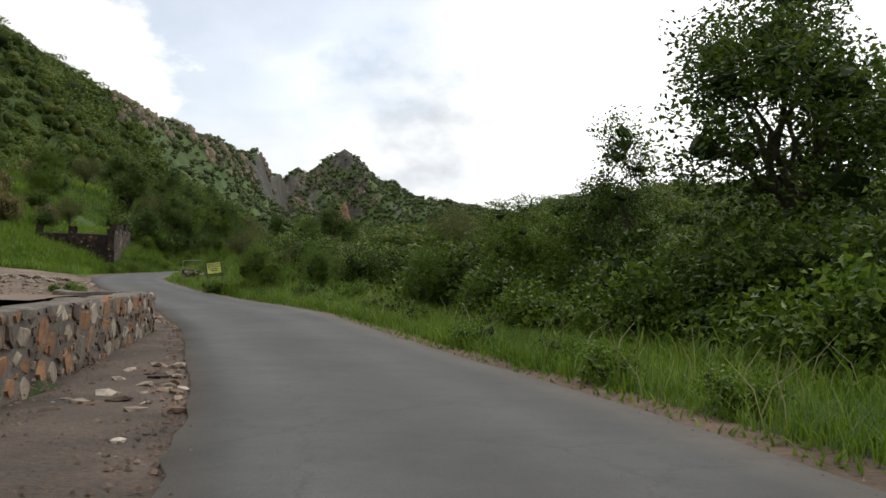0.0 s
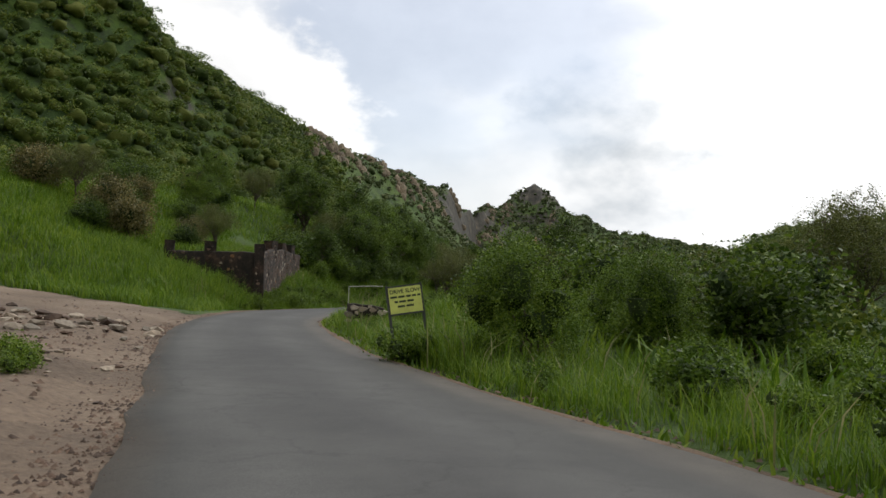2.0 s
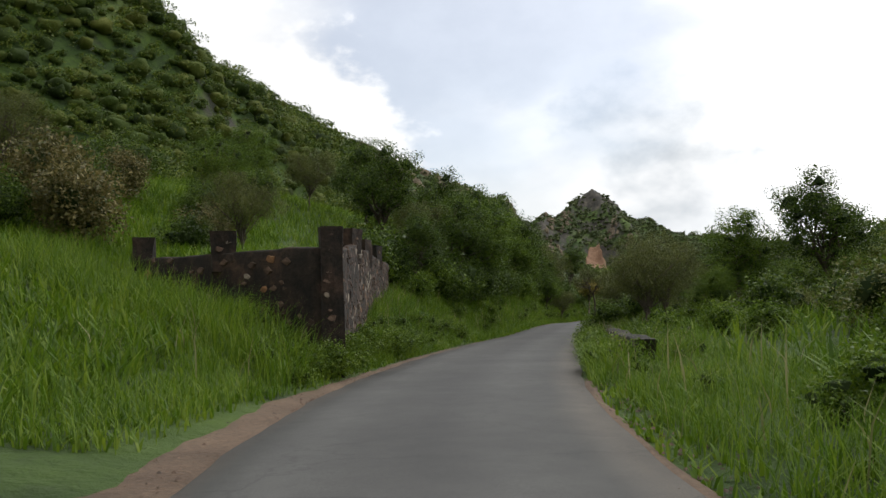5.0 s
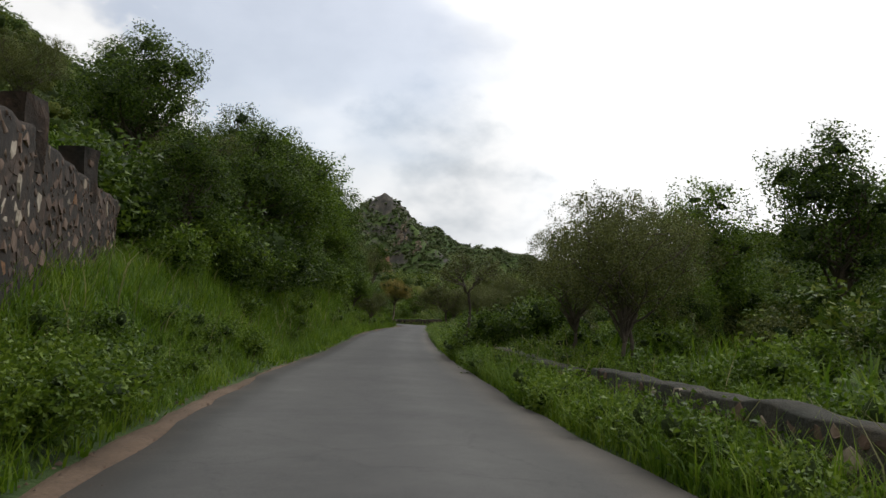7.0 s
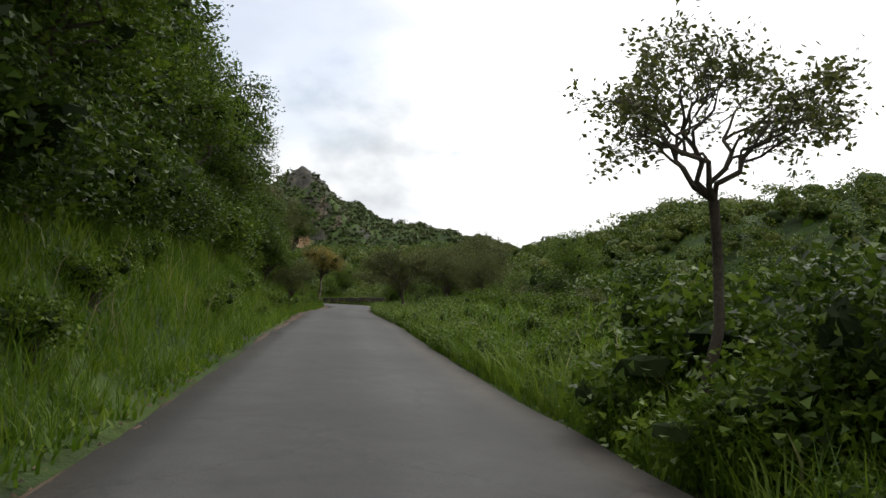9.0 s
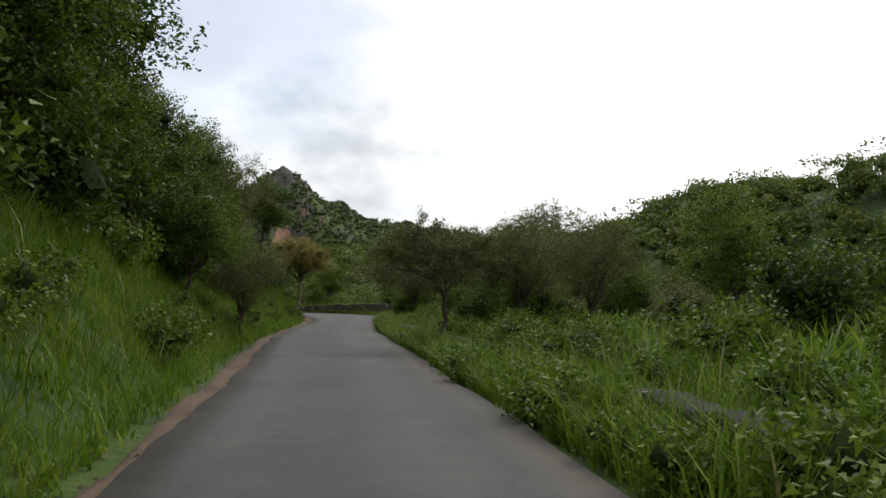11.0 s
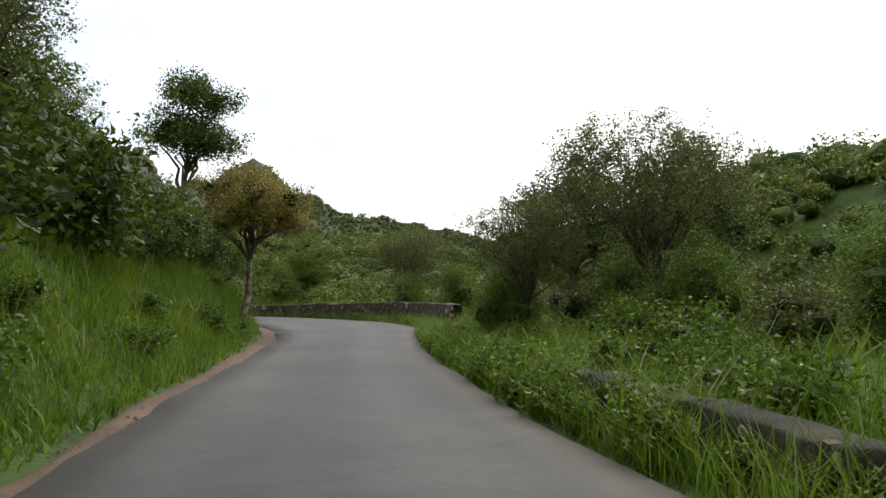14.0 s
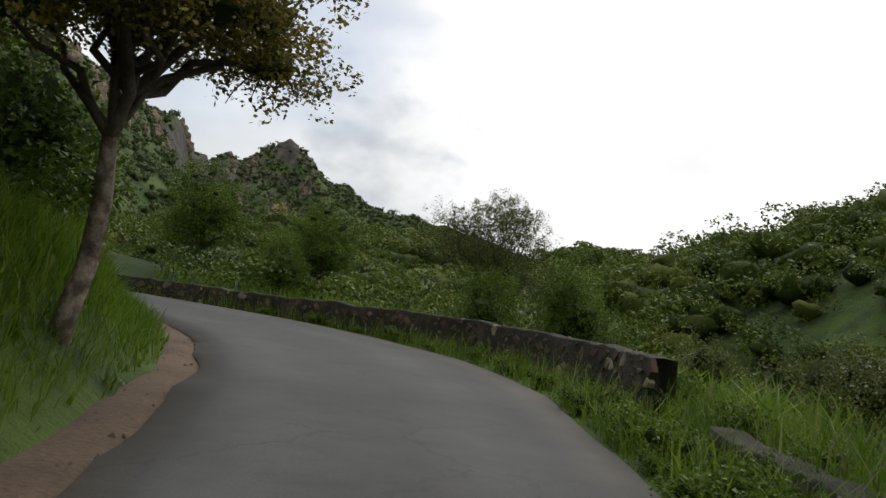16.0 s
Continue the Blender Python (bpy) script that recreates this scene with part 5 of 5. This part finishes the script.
def wall_body(points, base, top, thick, seed, step=0.35, crumble=0.05, mat=M_MORTAR):
    """A rough masonry core along points (x, y); base and top are heights at each point."""
    pts = np.array(points, float)
    s = np.r_[0, np.cumsum(np.hypot(*np.diff(pts, axis=0).T))]
    t = np.linspace(0, s[-1], max(2, int(s[-1] / step) + 1))
    px, py = np.interp(t, s, pts[:, 0]), np.interp(t, s, pts[:, 1])
    zb, zt = np.interp(t, s, base), np.interp(t, s, top)
    tx, ty = np.gradient(px), np.gradient(py)
    ln = np.hypot(tx, ty)
    nx, ny = ty / ln, -tx / ln
    prof = [(0.5, 0.0), (0.5, 0.25), (0.5, 0.5), (0.5, 0.75), (0.5, 0.985), (0.47, 1.0), (0.0, 1.01), (-0.47, 1.0), (-0.5, 0.985), (-0.5, 0.5), (-0.5, 0.0)]
    v = []
    for i in range(len(t)):
        zz = zt[i] + crumble * noise.noise(Vector((t[i] * 0.9, seed, 0))) + crumble * 0.5 * noise.noise(Vector((t[i] * 3.1, seed, 4)))
        for a, b in prof:
            j = 0.025 * noise.noise(Vector((t[i] * 2.1, b * 4, seed + a)))
            v.append((px[i] + nx[i] * (a * thick + j), py[i] + ny[i] * (a * thick + j), zb[i] + (zz - zb[i]) * b))
    m = len(prof)
    f = [(i * m + k, i * m + (k + 1), (i + 1) * m + k + 1, (i + 1) * m + k) for i in range(len(t) - 1) for k in range(m - 1)]
    for i in (0, len(t) - 1):
        for k in range(5):
            a, b = i * m + k, i * m + m - 1 - k
            f.append((a, a + 1, b - 1, b))
    me = mesh_arrays("core", v, f, mat)
    return me, (px, py, zb, zt, nx, ny, t)


def face_stones(root, info, thick, seed, side=1, size=(0.12, 0.42), pale=0.3, fill=0.8, low=0.02, rust=0.0, proud=0.0, u0=0.0, limit=290):
    """Random rubble: the largest stones bedded first, smaller ones in the gaps between them."""
    px, py, zb, zt, nx, ny, t = info
    r_ = np.random.default_rng(seed)
    high = (zt - zb).max()
    area = (t[-1] - u0) * max(high - low, 0.1)
    tries = int(area * 420 * fill)
    ws = np.sort(size[0] + (size[1] - size[0]) * r_.random(tries) ** 1.8)[::-1]
    took, rest_v, rest_f = np.empty((0, 3)), [], []
    for w in ws:
        uc, zc = r_.uniform(u0, t[-1]), r_.uniform(low, high)
        b, tp = np.interp(uc, t, zb), np.interp(uc, t, zt)
        z = b + zc
        if z > tp - w * 0.28:
            continue
        if len(took) and (((took[:, 0] - uc) / 1.12) ** 2 + ((took[:, 1] - zc) / 0.82) ** 2 < ((took[:, 2] + w) * 0.44) ** 2).any():
            continue
        took = np.vstack([took, (uc, zc, w)])
        x, y = np.interp(uc, t, px), np.interp(uc, t, py)
        ax, ay = np.interp(uc, t, nx) * side, np.interp(uc, t, ny) * side
        q = r_.random()
        me = (PALE_STONES if q < pale else RUST_STONES if q < pale + rust else RED_STONES)[r_.integers(0, 5)]
        mw = pose(x + ax * (thick * 0.5 - 0.03 + proud), y + ay * (thick * 0.5 - 0.03 + proud), z, r_.uniform(-5, 5), r_.uniform(-16, 16), math.degrees(math.atan2(-ax, ay)) + r_.uniform(-6, 6)) @ Matrix.Diagonal((w * r_.uniform(1.0, 1.35), 0.09, w * r_.uniform(0.72, 0.98), 1))
        if len(took) <= limit:
            ob = new("stone", me)
            ob.matrix_basis = mw
            ob.parent = root
        else:
            base = sum(len(q_) for q_ in rest_v)
            rest_v.append([tuple(mw @ v_.co) for v_ in me.vertices])
            for p_ in me.polygons:
                ix = list(p_.vertices)
                rest_f += [(base + ix[0], base + ix[k_], base + ix[k_ + 1]) for k_ in range(1, len(ix) - 1)]
    if rest_v:
        ob = part("small_stones", mesh_arrays("small_stones", [p_ for q_ in rest_v for p_ in q_], rest_f, M_RUBBLE), root)
        tagged(ob, kind="stuff")


def pillar(root, x, y, z0, z1, wide, turn, seed):
    bm = bmesh.new()
    bmesh.ops.create_cube(bm, size=1)
    bmesh.ops.subdivide_edges(bm, edges=bm.edges, cuts=3, use_grid_fill=True)
    for v in bm.verts:
        v.co.x *= wide
        v.co.y *= wide
        v.co.z = (v.co.z + 0.5) * (z1 - z0)
        v.co += Vector((noise.noise(v.co * 3 + Vector((seed, 0, 0))), noise.noise(v.co * 3 + Vector((0, seed, 0))), 0)) * 0.05
        if v.co.z > (z1 - z0) * 0.95:
            v.co.x *= 1.06
            v.co.y *= 1.06
    ob = part("pillar", bm_mesh("pillar", bm, M_MORTAR), root)
    ob.matrix_basis = pose(x, y, z0, 0, 0, turn)
    r_ = np.random.default_rng(seed)
    for sx, sy, yw in ((0, -1, 180), (1, 0, -90)):
        for z in np.arange(0.2, z1 - z0 - 0.15, 0.16):
            if r_.random() < 0.4:
                st = new("stone", (RED_STONES if r_.random() < 0.9 else PALE_STONES)[r_.integers(0, 5)])
                o = r_.uniform(-0.3, 0.3) * wide
                w_ = r_.uniform(0.12, 0.3)
                st.matrix_basis = pose(sx * (wide / 2 - 0.02) + o * (sx == 0), sy * (wide / 2 - 0.02) + o * (sy == 0), z, r_.uniform(-6, 6), r_.uniform(-20, 20), yw) @ Matrix.Diagonal((w_, 0.075, w_ * r_.uniform(0.5, 0.9), 1))
                st.parent = ob
    return ob


def old_wall():
    root = thing("ruined_stone_wall", (0, 0, 0), "ruined dark rubble wall with square pillars on a grassy terrace", "wall")
    tops = [2.72, 2.68, 2.64, 2.68, 2.97, 3.19, 3.27]
    front, flank = OLD_WALL[:3], OLD_WALL[2:]
    me, info = wall_body(front, [-0.1] * 3, tops[:3], 0.5, 3.0)
    part("front_wall", me, root)
    face_stones(root, info, 0.5, 91, 1, (0.14, 0.36), 0.05, 0.022, 0.9, 0.1)
    me, info = wall_body(flank, [-0.3] * 5, [2.58, 3.03, 3.26, 3.3, 3.3], 0.32, 5.0, 0.25, 0.1)
    part("flank_wall", me, root)
    face_stones(root, info, 0.32, 92, 1, (0.09, 0.42), 0.2, 0.9, 0.7, 0.06, -0.015)
    pillar(root, -16.05, 61.66, -0.35, 3.06, 0.46, 24, 11)
    for (x, y), z, w in zip(OLD_WALL[:2] + OLD_WALL[3:6], (3.27, 3.2, 3.53, 3.72, 3.86), (0.5, 0.55, 0.55, 0.5, 0.5)):
        pillar(root, x - 0.08, y, z - 0.95, z, w, 24 if y < 64.5 else -12, int(z * 100))
    return root


old_wall()


def lay_by_wall():
    pts = [(-3.2, -9), (-3.45, 0), (-3.7, 9), (-3.85, 14), (-4.15, 18.9), (-4.75, 19.3), (-6.2, 19.6)]
    root = thing("retaining_wall", (0, 0, 0), "low weathered rubble retaining wall holding the lay-by", "wall")
    base = [-0.15, -0.15, -0.35, -0.45, -0.5, -0.5, -0.45]
    me, info = wall_body(pts, base, [0.82, 0.8, 0.66, 0.58, 0.48, 0.46, 0.44], 0.45, 8.0, crumble=0.07, mat=M_GREY_MORTAR)
    part("core_wall", me, root)
    face_stones(root, info, 0.45, 93, 1, (0.09, 0.46), 0.35, 0.9, 0.1, 0.3, 0.0, 12.0)
    return root


lay_by_wall()


def parapets():
    runs = [(61, 74.4), (75.4, 84.8), (89, 97), (100.5, 110), (118.5, 127.4), (129.4, 140.8)]
    n = 0
    for y0, y1 in runs + [(141.6, 149.5), (151.5, 157.5), (159.8, 178)]:
        ks = np.where((RC[:, 1] >= y0) & (RC[:, 1] <= y1) & (RC[:, 0] > -17))[0] if y1 < 170 else np.arange(int(np.argmin(np.abs(RC[:, 1] - y0) + 50 * (RC[:, 0] < -16))), len(RC) - 12)
        e, o = RD[ks, 2:], RD[ks, :2]
        way = (e - o) / np.linalg.norm(e - o, axis=1)[:, None]
        p = (e + way * np.interp(RC[ks, 1], [61, 112, 119, 128, 141, 146, 150, 156, 162, 168, 173, 178], [1.25, 1.15, 1.3, 0.95, 0.7, 1.15, 1.3, 1.3, 1.5, 1.3, 0.8, 0.6])[:, None])[::2]
        z = RZ[ks][::2]
        root = thing("parapet_wall", (0, 0, 0), "low mossy dark stone parapet half hidden in grass", "parapet", "roadside parapets")
        me, info = wall_body(p, z - 0.8, z + ({74.4: 0.66, 84.8: 0.54, 97: 0.38, 110: 0.40, 127.4: 0.46, 140.8: 0.46}.get(y1, 0.34) if y1 < 170 else np.interp(RC[ks, 1][::2], [162, 168, 172, 176, 181], [0.92, 0.92, 0.8, 0.6, 0.45])), 0.42, 20.0 + n, 0.3, 0.09, M_MOSS)
        part("core_wall", me, root)
        face_stones(root, info, 0.42, 100 + n, -1, (0.14, 0.42), 0.12, 0.25, 0.8, 0.0, -0.012)
        n += 1


parapets()


def culvert_end():
    x, y = -7.6, 45.2
    z = ground_z(x, y)
    root = thing("broken_culvert_wall", (0, 0, 0), "stub of broken pale stone masonry in tall grass", "wall")
    me, info = wall_body([(x - 0.45, y - 0.1), (x + 0.1, y + 0.05), (x + 0.55, y + 0.1)], [z - 0.3] * 3, [z + 0.62, z + 0.66, z + 0.55], 0.5, 31.0, 0.2, 0.12)
    part("core_wall", me, root)
    face_stones(root, info, 0.5, 131, 1, (0.12, 0.3), 0.9, 1.0)
    frame_ = thing("metal_rail", (x - 0.45, y, z + 0.5), "thin bent pale metal rail above broken masonry", "rail")
    for a, b in (((0, 0, 0), (0, 0, 0.62)), ((0, 0, 0.6), (0.95, 0.1, 0.64))):
        v, f = tube([a, ((a[0] + b[0]) / 2, (a[1] + b[1]) / 2, (a[2] + b[2]) / 2 + 0.005), b], [0.011] * 3, 7)
        part("bar", mesh_arrays("bar", v, f, M_METAL, True), frame_)


culvert_end()


def warning_sign():
    x, y = -5.13, 37.05
    z = -0.12
    root = thing("warning_sign", (x, y, z), "yellow painted roadside board with dark lettering on a dark frame", "sign")
    root.rotation_euler = (radians(-3), radians(-9), radians(24))
    w, h = 0.60, 0.47

    def box(name, cx, cy, cz, sx, sy, sz, mat, label="", parent=root, bevel=0.004):
        bm = bmesh.new()
        bmesh.ops.create_cube(bm, size=1)
        bmesh.ops.scale(bm, vec=(sx, sy, sz), verts=bm.verts)
        bmesh.ops.bevel(bm, geom=bm.edges[:], offset=bevel, segments=2, affect="EDGES")
        return part(name, bm_mesh(name, bm, mat), parent, label, (cx, cy, cz))

    board = box("board", 0, 0, 0.93, w, 0.02, h, M_SIGN)
    for sx in (-1, 1):
        box("post", sx * (w / 2 + 0.015), 0.03, 0.46, 0.045, 0.045, 1.5, M_SIGN_BACK)
    for sz in (-1, 1):
        box("frame_bar", 0, 0.006, 0.93 + sz * (h / 2 + 0.012), w + 0.05, 0.04, 0.03, M_SIGN_BACK)
    cu = bpy.data.curves.new("lettering", "FONT")
    cu.body, cu.size, cu.align_x, cu.extrude, cu.offset = "DRIVE SLOW", 0.098, "CENTER", 0.0015, 0.002
    cu.materials.append(M_INK)
    tx = new("lettering", cu)
    tx.parent = board
    tx.location, tx.rotation_euler = (0, -0.0125, 0.125), (radians(90), 0, 0)
    for k, (zz, ww) in enumerate(((0.06, 0.56), (-0.025, 0.42), (-0.11, 0.32))):
        u = -ww / 2
        rr = random.Random(k)
        while u < ww / 2 - 0.04:
            l_ = rr.uniform(0.05, 0.14)
            l_ = min(l_, ww / 2 - u)
            box("text_bar", u + l_ / 2, -0.0125, zz, l_, 0.004, 0.036, M_INK, parent=board, bevel=0.001)
            u += l_ + 0.025


warning_sign()

BOULDERS = boulder_meshes(M_PALE, 5, 141)
BOULDERS_RED = boulder_meshes(M_STONE, 4, 142)


def strew(name, label, group, cx, cy, rx, ry, n, smin, smax, seed, on_lot=False):
    r_ = np.random.default_rng(seed)
    for _ in range(n):
        x, y = cx + r_.normal() * rx, cy + r_.normal() * ry
        d, side, zr, _k = road_info([x], [y])
        if d[0] < 0.02 and name != "road_stone":
            continue
        z = max(ground_z(x, y) + (0.03 if on_lot else 0), zr[0] - 0.04)
        s = smin + (smax - smin) * r_.random() ** 2.2
        ob = new(name, (BOULDERS if r_.random() < 0.6 else BOULDERS_RED)[r_.integers(0, 4)])
        ob.matrix_basis = pose(x, y, z + s * 0.1, r_.uniform(-20, 20), r_.uniform(-20, 20), r_.uniform(0, 360)) @ Matrix.Diagonal((s * r_.uniform(0.8, 1.6), s, s * r_.uniform(0.6, 1), 1))
        tagged(ob, label, "rock", group)


strew("rubble_stone", "angular pale rubble stone on the bare lay-by", "lay-by rubble", -13.2, 39.6, 1.9, 1.9, 150, 0.07, 0.42, 151, True)
strew("rubble_stone", "angular pale rubble stone on the bare lay-by", "lay-by rubble", -10.8, 33.5, 1.8, 3.0, 90, 0.05, 0.26, 152, True)
strew("loose_stone", "broken stone in a heap beside the retaining wall", "stones by the wall", -2.1, 10.5, 0.4, 1.5, 120, 0.04, 0.26, 153)
strew("loose_stone", "broken stone in a heap beside the retaining wall", "stones by the wall", -4.9, 22.5, 0.8, 1.6, 45, 0.05, 0.22, 154, True)


def gravel(name, label, side, y0, y1, n, dmin, dmax, seed):
    """Small loose chips, one mesh."""
    r_ = np.random.default_rng(seed)
    ks = np.where((RC[:, 1] >= y0) & (RC[:, 1] <= y1) & (RC[:, 0] > -18))[0]
    k = r_.choice(ks, n)
    e, o = (RD[k, :2], RD[k, 2:]) if side < 0 else (RD[k, 2:], RD[k, :2])
    way = (e - o) / np.linalg.norm(e - o, axis=1)[:, None]
    c = e + way * (dmin + (dmax - dmin) * r_.random(n) ** 1.5)[:, None]
    c = c + RT[k] * r_.uniform(-0.4, 0.4, n)[:, None]
    s = r_.uniform(0.008, 0.04, n)
    base = np.array([(1, 0, 0), (-0.5, 0.87, 0), (-0.5, -0.87, 0), (0.1, 0.1, 0.8)])
    a = r_.uniform(0, 6.28, n)
    rot = np.stack([np.cos(a), -np.sin(a), np.sin(a), np.cos(a)], 1).reshape(n, 2, 2)
    v = np.empty((n, 4, 3))
    v[:, :, :2] = c[:, None, :] + np.einsum("nij,kj->nki", rot, base[:, :2]) * s[:, None, None] * r_.uniform(0.6, 1.4, (n, 4, 1))
    v[:, :, 2] = (RZ[k] - 0.02)[:, None] + base[None, :, 2] * s[:, None]
    f = (np.array([(0, 1, 3), (1, 2, 3), (2, 0, 3)])[None] + (np.arange(n) * 4)[:, None, None]).reshape(-1, 3)
    tagged(part(name, mesh_arrays(name, v.reshape(-1, 3), f, M_RUBBLE)), label, "gravel", kind="stuff")


gravel("gravel_left", "loose pale gravel on the soil shoulder", -1, 45, 170, 3600, -0.25, 1.6, 161)
gravel("gravel_right", "loose pale gravel at the asphalt edge", 1, -8, 60, 3500, -0.2, 1.2, 162)
gravel("gravel_wall", "loose pale grit at the foot of the retaining wall", -1, -6, 21, 3500, -0.15, 2.2, 163)


gravel("gravel_lay_by", "loose pale gravel where the lay-by meets the asphalt", -1, 20, 44, 5000, -0.15, 1.3, 164)


def lot_chips():
    """Stone chips scattered over the bare lay-by."""
    r_ = np.random.default_rng(171)
    n = 5200
    c = np.c_[np.r_[r_.uniform(-22, -4.5, n // 2), r_.normal(-11.5, 2.6, n - n // 2)], np.r_[r_.uniform(19.5, 49, n // 2), r_.normal(37, 5.0, n - n // 2)]]
    d, side, zr, _ = road_info(c[:, 0], c[:, 1])
    c = c[(side < 0) & (d > 0.15) & in_lot(c[:, 0], c[:, 1])]
    n = len(c)
    z = land(c[:, 0], c[:, 1]) + 0.03
    d, side, zr, _ = road_info(c[:, 0], c[:, 1])
    z = np.where(d < 0.9, zr - 0.03 + 0.03 * np.clip(d, 0, 1), z)
    s = 0.012 + 0.055 * r_.random(n) ** 3
    base = np.array([(1, 0, -0.1), (-0.5, 0.87, -0.1), (-0.5, -0.87, -0.1), (0.1, 0.1, 0.75)])
    v = np.empty((n, 4, 3))
    v[:, :, :2] = c[:, None, :] + base[None, :, :2] * s[:, None, None] * r_.uniform(0.5, 1.5, (n, 4, 1)) * np.where(r_.random((n, 1, 1)) < 0.5, 1, -1)
    v[:, :, 2] = z[:, None] + base[None, :, 2] * s[:, None]
    f = (np.array([(0, 1, 3), (1, 2, 3), (2, 0, 3)])[None] + (np.arange(n) * 4)[:, None, None]).reshape(-1, 3)
    tagged(part("lay_by_chips", mesh_arrays("lay_by_chips", v.reshape(-1, 3), f, M_RUBBLE)), "small broken stone chips strewn over the bare lay-by", "gravel", kind="stuff")


lot_chips()
